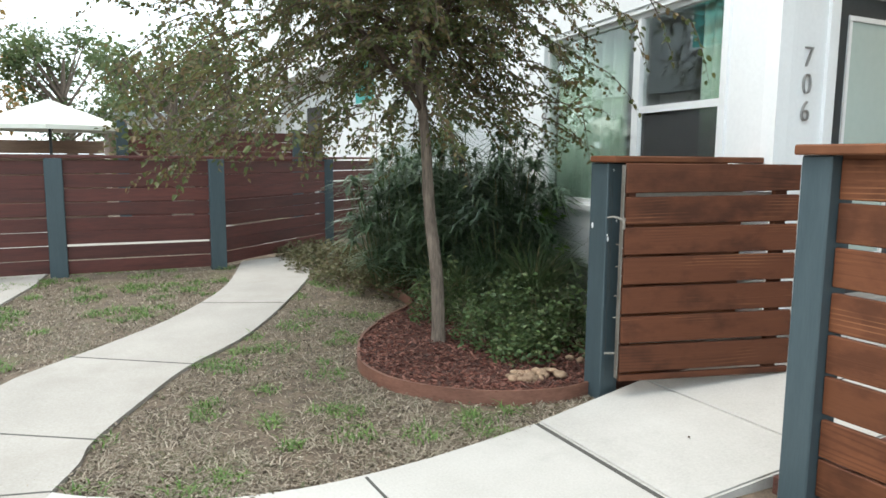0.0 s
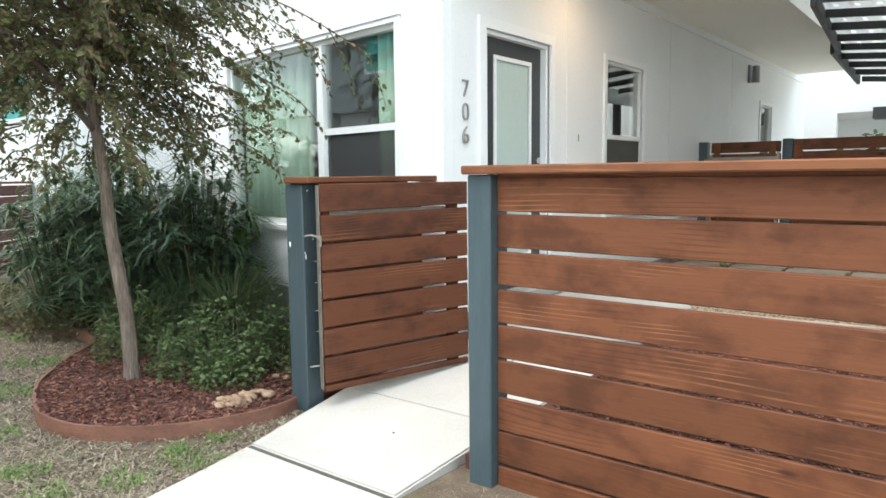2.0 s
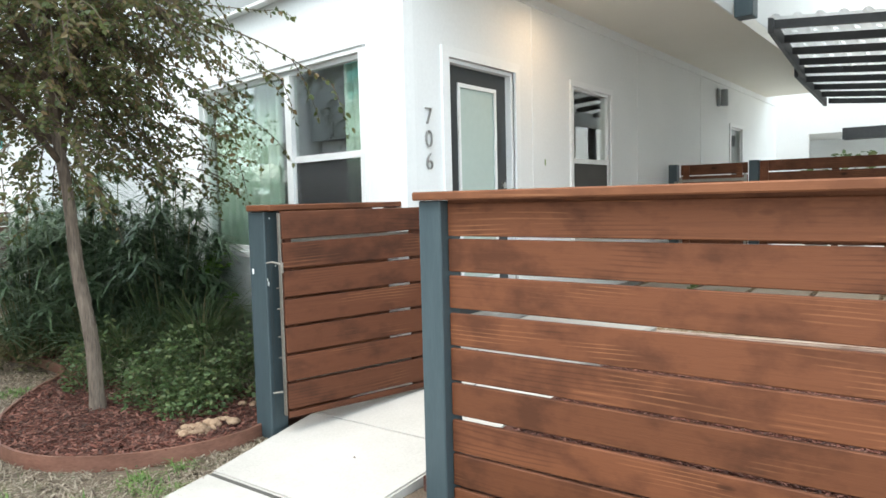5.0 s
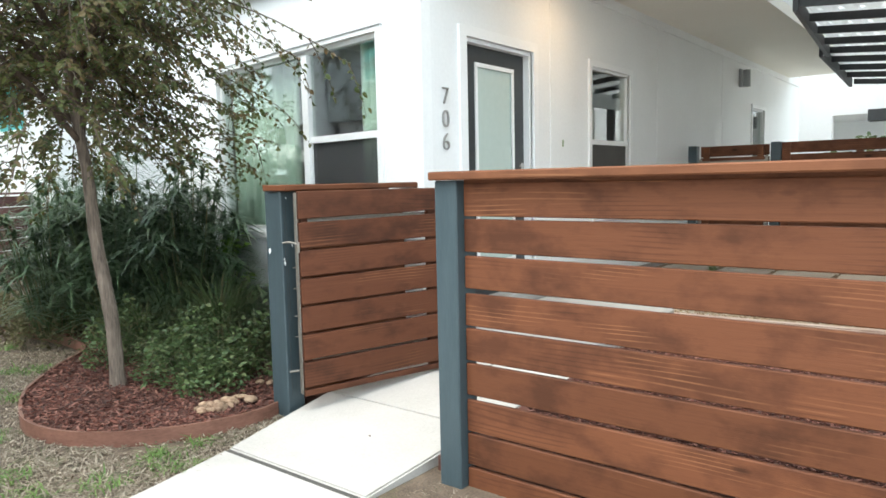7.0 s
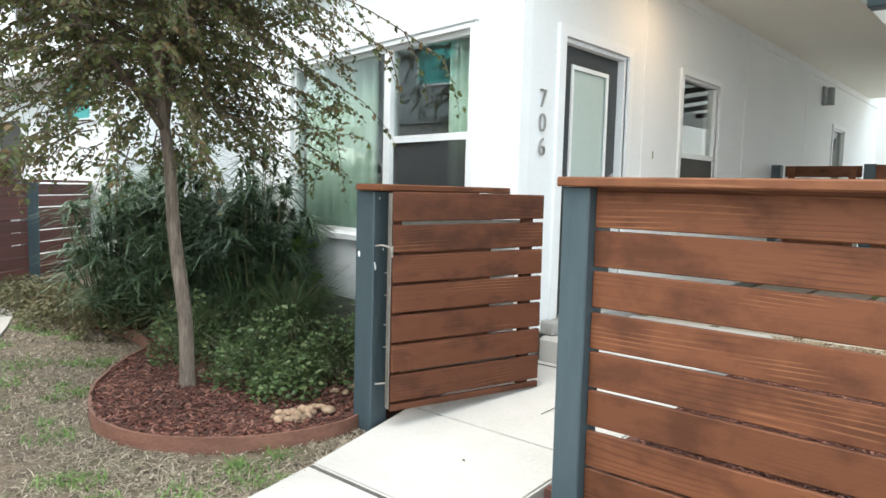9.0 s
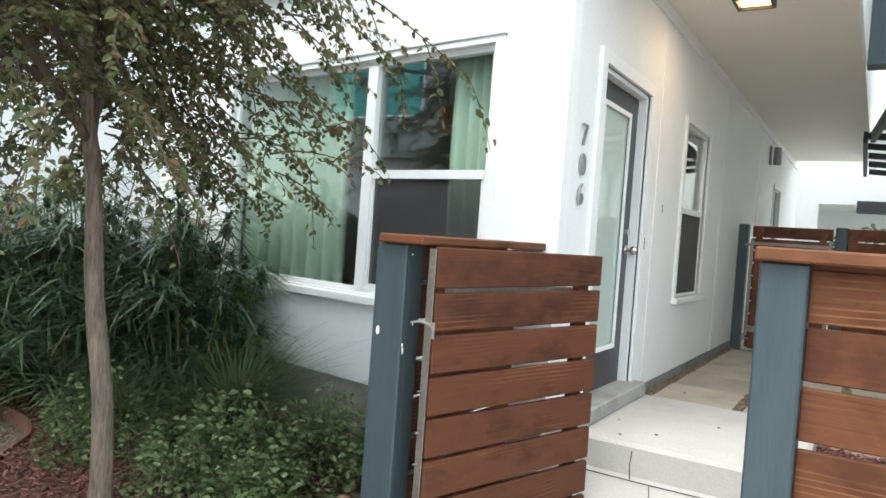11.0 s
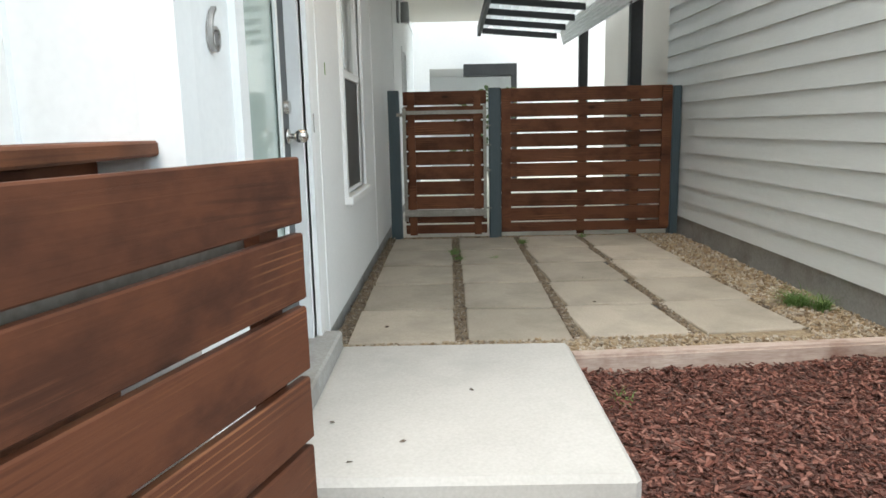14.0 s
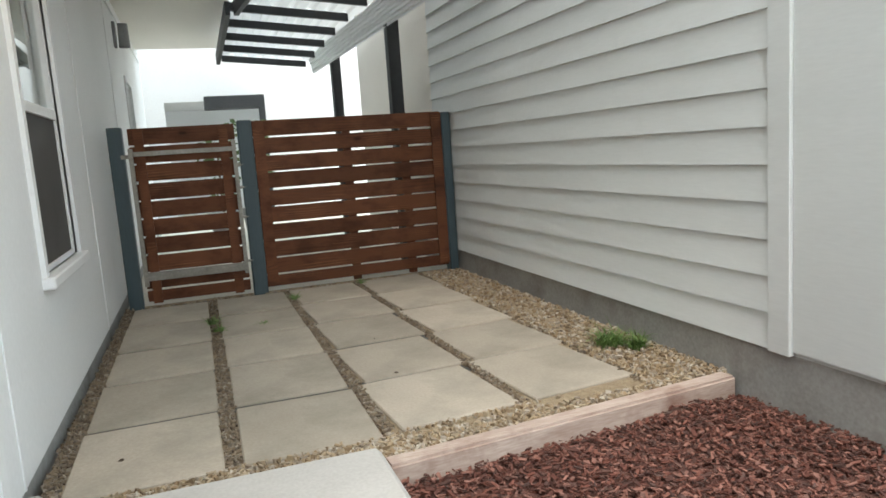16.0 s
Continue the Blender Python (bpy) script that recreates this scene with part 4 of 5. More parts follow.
# the open gate, turned about its hinge
HINGE, GTURN, GLEN = Vector((2.668, 3.0, 0)), math.atan2(2.693 - 3.0, 3.639 - 2.668), 1.02
G = Matrix.Translation(HINGE) @ Matrix.Rotation(GTURN, 4, "Z")
gate = thing("garden_gate", (2.668, 3.0, 0.16), "brown stained slat gate with shade in its colour and a steel edge, standing open", "gate")
bm = box(0.004, GLEN, -0.013, 0.013, 1.176, 1.333, 0.004)
for v in bm.verts:
    if v.co.z < 1.25:
        v.co.z += 0.016 * v.co.x / GLEN
part("board", bm, WOOD_SHADED, gate, m=G)
for i in range(1, 8):
    w = 0.146 if i < 7 else 0.035
    z = 1.325 - i * 0.1625 - w / 2
    mm = G @ Matrix.Translation((GLEN / 2 + 0.003, 0, z)) @ Euler((RNG.uniform(-.01, .01), -0.015, 0)).to_matrix().to_4x4()
    link("board", board_mesh(GLEN - 0.006, 0.026, w), WOOD_SHADED, gate, m=mm)
part("batten", box(0.03, 0.07, 0.014, 0.05, 0.17, 1.325, m=G), WOOD_SHADED, gate)
part("batten", box(GLEN - 0.13, GLEN - 0.06, 0.014, 0.05, 0.17, 1.325, m=G), WOOD_SHADED, gate)
part("steel_frame", boxes((-0.006, -0.001, -0.006, 0.03, 0.16, 1.325), (0.012, GLEN - 0.1, 0.05, 0.054, 1.14, 1.18), (0.012, GLEN - 0.1, 0.05, 0.054, 0.34, 0.38), m=G), METAL, gate, "galvanised steel edge frame")
part("hinge", tube([G @ Vector((-0.07, 0.02, .3)), G @ Vector((-0.015, 0.014, .3))], [.006, .006], 8), METAL, gate, "galvanised gate hinge")
bm = tube([G @ Vector(p) for p in ((-0.085, 0.016, 1.045), (-0.05, 0.008, 1.05), (-0.02, -0.006, 1.04), (-0.006, -0.016, 1.025))], [.004, .0055, .0065, .007], 10)
tube([G @ Vector((-0.006, -0.018, 1.045)), G @ Vector((-0.005, -0.018, 0.985))], [.009, .008], 12, bm)
part("latch", bm, METAL, gate, "steel latch with a curved lever")
for z in (0.5, 0.62, 0.78, 0.9):
    part("screw", tube([G @ Vector((-0.03, 0.012, z)), G @ Vector((-0.012, 0.012, z))], [.004, .004], 6), METAL, gate)

# fence and gate across the passage
BX = 8.9
cross = thing("slat_fence", (BX, 1.0, PAVE - 0.03), "brown slat fence across the passage with slate posts", "fence")
post(cross, BX - 0.05, BX + 0.06, 1.865, 1.978, 0.2, 1.75)
post(cross, BX - 0.05, BX + 0.06, 0.172, 0.25, 0.2, 1.735)
run_of_boards(cross, (BX + 0.01, 0.251), (BX + 0.01, 1.864), 1.743, 10, 0.142, 0.126, 0.024, WOOD, 0.035)
for y in (1.09, 0.58):
    part("batten", box(BX + 0.023, BX + 0.06, y - 0.035, y + 0.035, 0.34, 1.73), WOOD, cross)
for y in (1.815, 0.295):
    part("batten", box(BX - 0.026, BX - 0.004, y - 0.045, y + 0.045, 0.4, 1.735), WOOD, cross)
bg = thing("garden_gate", (BX, 2.38, PAVE - 0.03), "brown slat gate with a galvanised frame, closed", "gate")
post(bg, BX - 0.05, BX + 0.06, 2.825, 2.93, 0.2, 1.74)
run_of_boards(bg, (BX + 0.01, 2.0), (BX + 0.01, 2.79), 1.73, 10, 0.1415, 0.126, 0.022, WOOD, 0.04)
part("steel_frame", boxes((BX - 0.052, BX - 0.026, 2.765, 2.797, 0.5, 1.575), (BX - 0.052, BX - 0.026, 2.003, 2.033, 0.52, 1.6), (BX - 0.05, BX - 0.026, 2.033, 2.765, 1.515, 1.55), (BX - 0.05, BX - 0.026, 2.033, 2.765, 0.545, 0.61)), METAL, bg, "galvanised steel frame")
for y in (2.09, 2.715):
    part("batten", box(BX - 0.025, BX - 0.003, y - 0.035, y + 0.035, 0.36, 1.715), WOOD, bg)
for z in (0.62, 0.98, 1.22, 1.4):
    part("hinge", tube([(BX - 0.04, 1.96, z), (BX - 0.04, 2.03, z)], [.011, .011], 8), METAL, bg)
part("latch", boxes((BX - 0.075, BX - 0.03, 2.795, 2.85, 1.5, 1.53)), METAL, bg)

# the far fence of the lawn
far = thing("slat_fence", (1.5, 8.88, 0), "dark red stained slat fence with slate posts across the lawn", "fence")
line = [(-4.5, 8.85), (-1.9, 8.9), (-0.19, 8.95), (1.515, 8.88), (3.41, 10.55), (5.0, 11.95)]
for (x, y) in line:
    post(far, x - 0.09, x + 0.09, y - 0.08, y + 0.08, -0.1, 1.31)
for p, q in zip(line, line[1:]):
    run_of_boards(far, (p[0], p[1] - 0.02), (q[0], q[1] - 0.02), 1.29, 8, 0.159, 0.147, 0.024, WOOD_DARK, 0, 0.008)
    c, a = (Vector((*p, 0)) + Vector((*q, 0))) / 2, math.atan2(q[1] - p[1], q[0] - p[0])
    link("cap", board_mesh((Vector(q) - Vector(p)).length + .1, 0.15, 0.033), WOOD_DARK, far, "", Matrix.Translation((c.x, c.y, 1.328)) @ Matrix.Rotation(a, 4, "Z"))
rear = thing("slat_fence", (2.2, 15, 0), "tall red stained slat fence behind the lawn fence", "fence")
post(rear, 0.66, 0.86, 14.6, 14.84, 0, 1.99)
post(rear, 4.1, 4.3, 15.0, 15.2, 0, 1.9)
run_of_boards(rear, (0.86, 14.7), (6.0, 15.35), 1.83, 9, 0.2, 0.187, 0.024, WOOD_DARK)
pale_f = thing("board_fence", (-3, 16.4, 0), "pale unpainted board fence beyond the lawn", "fence")
run_of_boards(pale_f, (-8.0, 16.2), (0.5, 16.5), 1.62, 6, 0.27, 0.262, 0.024, WOOD_OLD)
for x in (-7.6, -3.9, 0.2):
    part("post", box(x, x + 0.1, 16.52, 16.62, 0, 1.6), WOOD_OLD, pale_f)

# ---- pergola over the far passage ----
perg = thing("pergola", (10.4, 1.0, PAVE), "dark timber pergola with pale corrugated roofing", "pergola")
def north_edge(x):
    return 1.46 + 0.088 * (x - 7.5)


def south_edge(x):
    return 0.3 + 0.05 * (x - 7.5)


for x, y, top in ((9.77, 0.38, 2.78), (12.4, 0.43, 2.75)):
    part("post", box(x - 0.06, x + 0.06, y - 0.06, y + 0.06, 0.3, top, 0.005), BEAM, perg)
NOTCH = 10.77
for a, b, ya, yb in ((7.45, NOTCH, 1.456, 1.75), (NOTCH, 13.42, 1.83, 1.86), (7.45, 13.42, 0.33, 0.5)):
    a, b = Vector((a, ya, 0)), Vector((b, yb, 0))
    turn = Matrix.Translation((a + b) / 2 + Vector((0, 0, 2.98))) @ Matrix.Rotation(math.atan2(b.y - a.y, b.x - a.x), 4, "Z")
    part("beam", box(-(b - a).length / 2, (b - a).length / 2, -.025, .025, -.07, .07, 0.003), BEAM, perg, m=turn)
for x in (7.48, 8.3, 9.1, 9.95, 10.75, 11.4, 12.05, 12.7, 13.38):
    part("rafter", box(x, x + 0.05, 0.54 + 0.03 * (x - 9.6), (north_edge(x) if x < 10.7 else 1.84) - .03, 2.955, 3.035), BEAM, perg)


def corrugated(x0, x1, y0, y1, z, name, parent, pitch=0.19, deep=0.03, slope=0.0, material=None):
    verts, faces = [], []
    n = int((y1 - y0) / pitch * 8)
    for i in range(n + 1):
        y = y0 + (y1 - y0) * i / n
        h = deep * max(0.0, math.cos(i / 8 * math.tau)) ** .6 if math.cos(i / 8 * math.tau) > 0 else 0.0
        verts += [(x0, y, z + h), (x1, y, z + h + slope)]
    for i in range(n):
        faces.append((2 * i, 2 * i + 1, 2 * i + 3, 2 * i + 2))
    return scatter(name, verts, faces, material or POLY, parent, "pale grey corrugated roof sheet")


for i in range(7):
    x = 7.44 + i * .86
    corrugated(x, x + .875, south_edge(x) - .03, (north_edge(x) if x < 10.6 else 1.83) + .03, 3.056 + .002 * (i % 2), "roof_sheet", perg)
# ribbed white valance along the south side, one folded sheet
bm = bmesh.new()
fold = []
for k in range(7):
    fold += [(0.5 - k * 0.01, 2.87 - k * 0.037), (0.485 - k * 0.01, 2.865 - k * 0.037), (0.49 - k * 0.01, 2.84 - k * 0.037)]
loops = [[bm.verts.new((x, y + dy + (x - 9.6) * 0.03, z)) for y, z in fold] for x, dy in ((8.0, 0), (13.45, 0), (13.45, .006), (8.0, .006))]
for a, b in zip(loops, loops[1:] + loops[:1]):
    for k in range(len(fold) - 1):
        bm.faces.new((a[k], a[k + 1], b[k + 1], b[k]))
bmesh.ops.recalc_face_normals(bm, faces=bm.faces[:])
part("valance", bm, TRIM, perg, "white ribbed edge sheet")
for o in perg.children:          # the roof falls away to the east and south
    if not o.name.startswith(("post", "valance")):
        for v in o.data.vertices:
            w = o.matrix_basis @ v.co
            w.z += 0.09 * (w.y - 1.6) - 0.059 * max(0, w.x - NOTCH)
            v.co = o.matrix_basis.inverted() @ w

# ---- beyond the passage ----
fh = tagged(part("far_house", wall_x(17.2, 17.4, -4.0, 10.0, 0, 6.0, [(0.95, 2.74, 0.0, 2.6)]), WHITE), "white house at the end of the passage", "house")
part("porch_back", box(19.8, 19.9, -1, 5, 0, 3), WHITE, fh)
part("porch_ceiling", box(17.4, 19.8, -1, 5, 2.62, 2.72), WHITE, fh)
part("porch_beam", box(16.75, 17.19, 0.95, 2.03, 2.42, 2.65), BEAM, fh, "dark porch beam")
part("porch_post", box(16.77, 16.88, 0.95, 1.06, 0.3, 2.42), BEAM, fh)

# ---- the next house, the houses that the windows mirror, and an added sky blocker ----
MIRROR = Matrix.Translation((3.9, 4.5, 0)) @ Matrix.Rotation(radians(-16), 4, "Z") @ Matrix.Translation((-3.9, -4.5, 0))


def plain_house(name, x0, x1, y0, y1, h, lower, upper, split, rows, face, label):
    hs = thing(name, ((x0 + x1) / 2, (y0 + y1) / 2, 0), label, "house")
    part("lower_wall", box(x0, x1, y0, y1, 0, split), lower, hs)
    part("upper_wall", box(x0 - (0.5 if face < 0 else 0), x1 + (0.5 if face > 0 else 0), y0, y1, split + .004, h), upper, hs)
    part("roof", box(x0 - .6, x1 + .6, y0 - .3, y1 + .3, h + .004, h + .2), PANEL_GREY, hs)
    for (yc, zc, w, hh, mat) in rows:
        xf = (x0 - (0.5 if zc > split else 0)) if face < 0 else (x1 + (0.5 if zc > split else 0))
        s = face
        wd = part("window", boxes((xf, xf + s * .04, yc - w / 2 - .06, yc - w / 2, zc - hh / 2 - .06, zc + hh / 2 + .06), (xf, xf + s * .04, yc + w / 2, yc + w / 2 + .06, zc - hh / 2 - .06, zc + hh / 2 + .06),
                              (xf, xf + s * .04, yc - w / 2, yc + w / 2, zc + hh / 2, zc + hh / 2 + .06), (xf, xf + s * .04, yc - w / 2, yc + w / 2, zc - hh / 2 - .06, zc - hh / 2)), TRIM, hs)
        part("pane", box(xf + s * .004, xf + s * .015, yc - w / 2, yc + w / 2, zc - hh / 2, zc + hh / 2), mat, wd)
    return hs


plain_house("row_house", 4.6, 12.0, 10.6, 18.0, 6.2, WHITE, WHITE, 3.0, [(11.95, 2.7, 1.0, .8, TEAL), (15.0, 1.7, 1.2, 1.4, SCREEN), (12.4, 4.3, 1.2, 1.3, SCREEN)], -1, "white two-storey row house with sash windows")
plain_house("row_house", -16.0, -8.5, 7.5, 17.3, 7.0, WHITE, PANEL_GREY, 3.38, [(9.6, 5.4, 1.2, 1.7, TEAL), (12.95, 5.4, 1.25, 1.7, TEAL), (14.8, 5.4, 1.5, 1.7, TEAL), (10.2, 1.5, 1.4, 1.7, SCREEN), (13.6, 1.4, 1.4, 1.8, SCREEN)], 1, "white and grey two-storey house across the path")
# Unseen house, added to cut the low western light on walls and gate.
plain_house("row_house", -19.0, -12.5, -9.0, 6.4, 4.2, WHITE, PANEL_GREY, 3.3, [(-4, 1.5, 1.4, 1.7, SCREEN), (1.5, 1.5, 1.4, 1.7, SCREEN)], 1, "unseen white and grey house added to block the low western sky")
plain_house("row_house", -15.0, -7.6, 17.5, 19.0, 7.0, WHITE, WHITE, 3.3, [(18.2, 1.5, .8, 1.7, SCREEN)], 1, "white two-storey house farther along the path")
for o in [q for q in bpy.data.objects if q.name.startswith("row_house") and q.matrix_basis.translation.x < 0]:
    o.matrix_basis = MIRROR @ o.matrix_basis
plain_house("low_house", 0.9, 9.0, 27.0, 34.0, 2.6, WOOD_OLD, WOOD_OLD, 2.2, [], -1, "low tan house with a pale roof behind the trees")
bpy.data.objects["low_house"].children[2].data.materials[0] = ROOFING

# garden umbrella beyond the fence
um = thing("garden_umbrella", (-0.43, 15.2, 0), "open cream garden umbrella behind the fences", "umbrella")
part("pole", tube([(-0.43, 15.2, 0), (-0.43, 15.2, 2.3)], [.03, .025], 8), DARK, um)
bm = bmesh.new()
top = bm.verts.new((-0.43, 15.2, 2.36))
ring = []
for k in range(8):
    a = k * math.tau / 8
    ring.append(bm.verts.new((-0.43 + 1.36 * math.cos(a), 15.2 + 1.36 * math.sin(a), 1.86)))
low = [bm.verts.new((v.co.x, v.co.y, 1.78)) for v in ring]
for k in range(8):
    bm.faces.new((top, ring[k], ring[(k + 1) % 8]))
    bm.faces.new((ring[k], low[k], low[(k + 1) % 8], ring[(k + 1) % 8]))
part("canopy", bm, CANVAS, um, "cream canvas canopy")
for k in range(8):
    a = k * math.tau / 8
    part("rib", tube([(-0.43 + .05 * math.cos(a), 15.2 + .05 * math.sin(a), 2.3), (-0.43 + 1.34 * math.cos(a), 15.2 + 1.34 * math.sin(a), 1.83)], [.01, .01], 5), DARK, um)

# plants beyond the passage gate
for px, py, ph in ((13.6, 2.0, 1.62), (14.2, 1.5, 1.78)):
    pot = thing("potted_plant", (px, py, PAVE - .02), "leafy green potted plant beyond the passage gate", "plant")
    bm = bmesh.new()
    bmesh.ops.create_cone(bm, cap_ends=True, segments=20, radius1=.16, radius2=.22, depth=.4, matrix=Matrix.Translation((px, py, PAVE + .18)))
    part("pot", bm, FOUND, pot)
    part("stem", tube([(px, py, PAVE + .3), (px + .05, py, PAVE + .9), (px, py, ph)], [.02, .015, .008], 6), BARK, pot)
    v_, f_ = [], []
    for _ in range(80):
        a, q = RNG.uniform(0, math.tau), RNG.random() ** .5 * .26
        leaf(v_, f_, (px + math.cos(a) * q, py + math.sin(a) * q, ph - RNG.uniform(-.25, .7)), (math.cos(a), math.sin(a), RNG.uniform(-.4, .6)), RNG.uniform(.1, .2), .5)
    scatter("leaves", v_, f_, LEAF_FAR, pot)

# ---- planting bed ----
bed_line = curve_points([(2.72, 3.25, 0), (2.48, 3.215, 0), (2.158, 3.297, 0), (1.86, 3.51, 0), (1.66, 3.82, 0), (1.63, 4.22, 0), (1.8, 4.69, 0), (1.96, 4.95, 0), (2.3, 5.35, 0), (2.66, 5.72, 0), (2.78, 6.3, 0), (2.72, 7.2, 0), (2.75, 8.2, 0), (2.9, 9.4, 0)], 7)
bm = bmesh.new()
prev = None
for i, p in enumerate(bed_line):
    d = (bed_line[min(i + 1, len(bed_line) - 1)] - bed_line[max(i - 1, 0)]).normalized()
    s = Vector((-d.y, d.x, 0)) * 0.009
    ring = [bm.verts.new(p + s + Vector((0, 0, z))) for z in (-0.05, 0.075)] + [bm.verts.new(p - s + Vector((0, 0, z))) for z in (0.075, -0.05)]
    if prev:
        for k in range(4):
            bm.faces.new((prev[k], prev[(k + 1) % 4], ring[(k + 1) % 4], ring[k]))
    prev = ring
bmesh.ops.recalc_face_normals(bm, faces=bm.faces[:])
tagged(part("bed_edging", bm, EDGING, smooth=False), "brown curved garden edging around the planting bed", "edging")
inner = [(p.x, p.y) for p in bed_line]
tagged(part("planting_bed", sheet(inner + [(west_x(9.4) + .02, 9.4), (WX + .03, 3.1)], -0.1, 0.05), MULCH_BASE), "red mulch planting bed along the house", "mulch", kind="structure")


def in_bed(x, y):
    hit = False
    pts = inner + [(west_x(9.4), 9.4), (WX, 3.1)]
    for (x0, y0), (x1, y1) in zip(pts, pts[1:] + pts[:1]):
        if (y0 > y) != (y1 > y) and x < x0 + (y - y0) / (y1 - y0) * (x1 - x0):
            hit = not hit
    return hit


verts, faces = [], []
while len(faces) < 5 * 17000:
    x, y = RNG.uniform(1.6, 4.1), RNG.uniform(3.25, 6.5)
    if in_bed(x, y):
        chip(verts, faces, (x, y, 0.052 + 0.02 * noise.noise((x * 3, y * 3, 2)) + RNG.uniform(0, .022)), RNG.uniform(.013, .032), .25)
scatter("bark_mulch", verts, faces, MULCH, None, "red-brown bark mulch around the tree", "mulch", "stuff")


def rock(x, y, z, r, label):
    bm = bmesh.new()
    bmesh.ops.create_icosphere(bm, subdivisions=2, radius=r)
    o = Vector((x * 7, y * 7, 3))
    sx, sy, sz = RNG.uniform(.9, 1.35), RNG.uniform(.7, 1.0), RNG.uniform(.5, .7)
    for v in bm.verts:
        v.co *= 1 + 0.22 * noise.noise(v.co * (1.3 / r) + o)
        v.co = Vector((v.co.x * sx, v.co.y * sy, v.co.z * sz))
    return tagged(part("river_rock", bm, ROCK, None, smooth=True, m=Matrix.Translation((x, y, z)) @ Matrix.Rotation(RNG.uniform(0, 6), 4, "Z")), label, "rock", "river rocks by the gate post")


for i in range(70):
    x, y = RNG.uniform(2.85, 3.74), RNG.uniform(3.34, 3.75)
    if i < 24:
        x, y = RNG.uniform(2.3, 2.62), RNG.uniform(3.4, 3.6)
    elif i > 45:
        x, y = RNG.uniform(3.55, 3.76), RNG.uniform(3.4, 4.3)
    rock(x, y, 0.062 + RNG.uniform(0, .025), RNG.uniform(.022, .046), "tan rounded river rock beside the gate post")

# ---- the myrtle tree ----
tree = thing("myrtle_tree", (2.3, 4.45, 0.03), "slender ornamental tree with olive and bronze leaves", "tree")
trunk_line = curve_points([(2.3, 4.45, 0.0), (2.29, 4.46, 0.5), (2.25, 4.51, 1.0), (2.23, 4.53, 1.45), (2.2, 4.56, 1.8), (2.17, 4.58, 2.2), (2.17, 4.61, 2.8), (2.14, 4.63, 3.4)], 5)
n = len(trunk_line)
bm = tube(trunk_line, [0.05 * (1 - .7 * i / n) * (1.22 if i == 0 else 1.08 if i == 1 else 1) * RNG.uniform(.95, 1.06) for i in range(n)], 12)
part("trunk", bm, BARK, tree, "grey-brown furrowed trunk", smooth=True)
lv, lf = [], []


def leafy_twig(p, d, length, count, size, sag=0.35, bm=None, r=0.005):
    """A drooping twig with leaves on both sides; returns its tip."""
    d = d.normalized()
    pts = []
    for i in range(7):
        t = i / 6
        pts.append(p + d * length * t + Vector((0, 0, -sag * length * t * t)))
    if bm is not None:
        tube(pts, [r * (1 - .8 * i / 6) + .0008 for i in range(7)], 4, bm)
    for k in range(count):
        t = (k + RNG.random()) / count
        t = 0.12 + 0.88 * t
        i = min(int(t * 6), 5)
        q = pts[i].lerp(pts[i + 1], t * 6 - i)
        dd = (pts[i + 1] - pts[i]).normalized()
        s = dd.cross(Vector((0, 0, 1)))
        s = (s if s.length > .05 else Vector((1, 0, 0))).normalized() * (1 if k % 2 else -1)
        leaf(lv, lf, q + Vector((RNG.uniform(-.02, .02), RNG.uniform(-.02, .02), RNG.uniform(-.02, .015))), dd * RNG.uniform(-.2, .9) + s * RNG.uniform(.5, 1) + Vector((0, 0, RNG.uniform(-.7, .15))), size * RNG.uniform(.65, 1.25), RNG.uniform(.5, .68), RNG.uniform(.1, .5))
    return pts[-1]


for i in range(22):
    k = int(n * (.5 + .022 * i)) if i < 20 else n - 3
    base = trunk_line[min(k, n - 2)].copy()
    a = i * 2.4 + .9
    wide = 1.4 if math.cos(a - 2.6) > 0 else .62
    out = Vector((math.cos(a), math.sin(a), 0))
    reach, rise = RNG.uniform(.6, 1.0) * wide, RNG.uniform(.5, 1.5) * (1 - .02 * i)
    pts = curve_points([base, base + out * reach * .3 + Vector((0, 0, rise * .42)), base + out * reach * .7 + Vector((0, 0, rise * .8)), base + out * reach * 1.15 + Vector((0, 0, rise * .95))], 4)
    bm = tube(pts, [0.021 * (1 - .8 * j / len(pts)) + .002 for j in range(len(pts))], 6)
    for j in range(2, len(pts), 1):
        p = pts[j]
        for _ in range(2):
            dv = out * RNG.uniform(-.2, 1.0) + Vector((RNG.uniform(-1, 1), RNG.uniform(-1, 1), RNG.uniform(-.35, .6)))
            tip = leafy_twig(p, dv, RNG.uniform(.3, .62), 15, .037, RNG.uniform(.1, .5), bm, .004)
            for _ in range(3):
                leafy_twig(p.lerp(tip, RNG.uniform(.45, 1)), dv + Vector((RNG.uniform(-1, 1), RNG.uniform(-1, 1), RNG.uniform(-.6, .3))), RNG.uniform(.14, .3), 14, .036, RNG.uniform(.2, .6), bm, .0025)
    part("branch", bm, TWIG, tree)
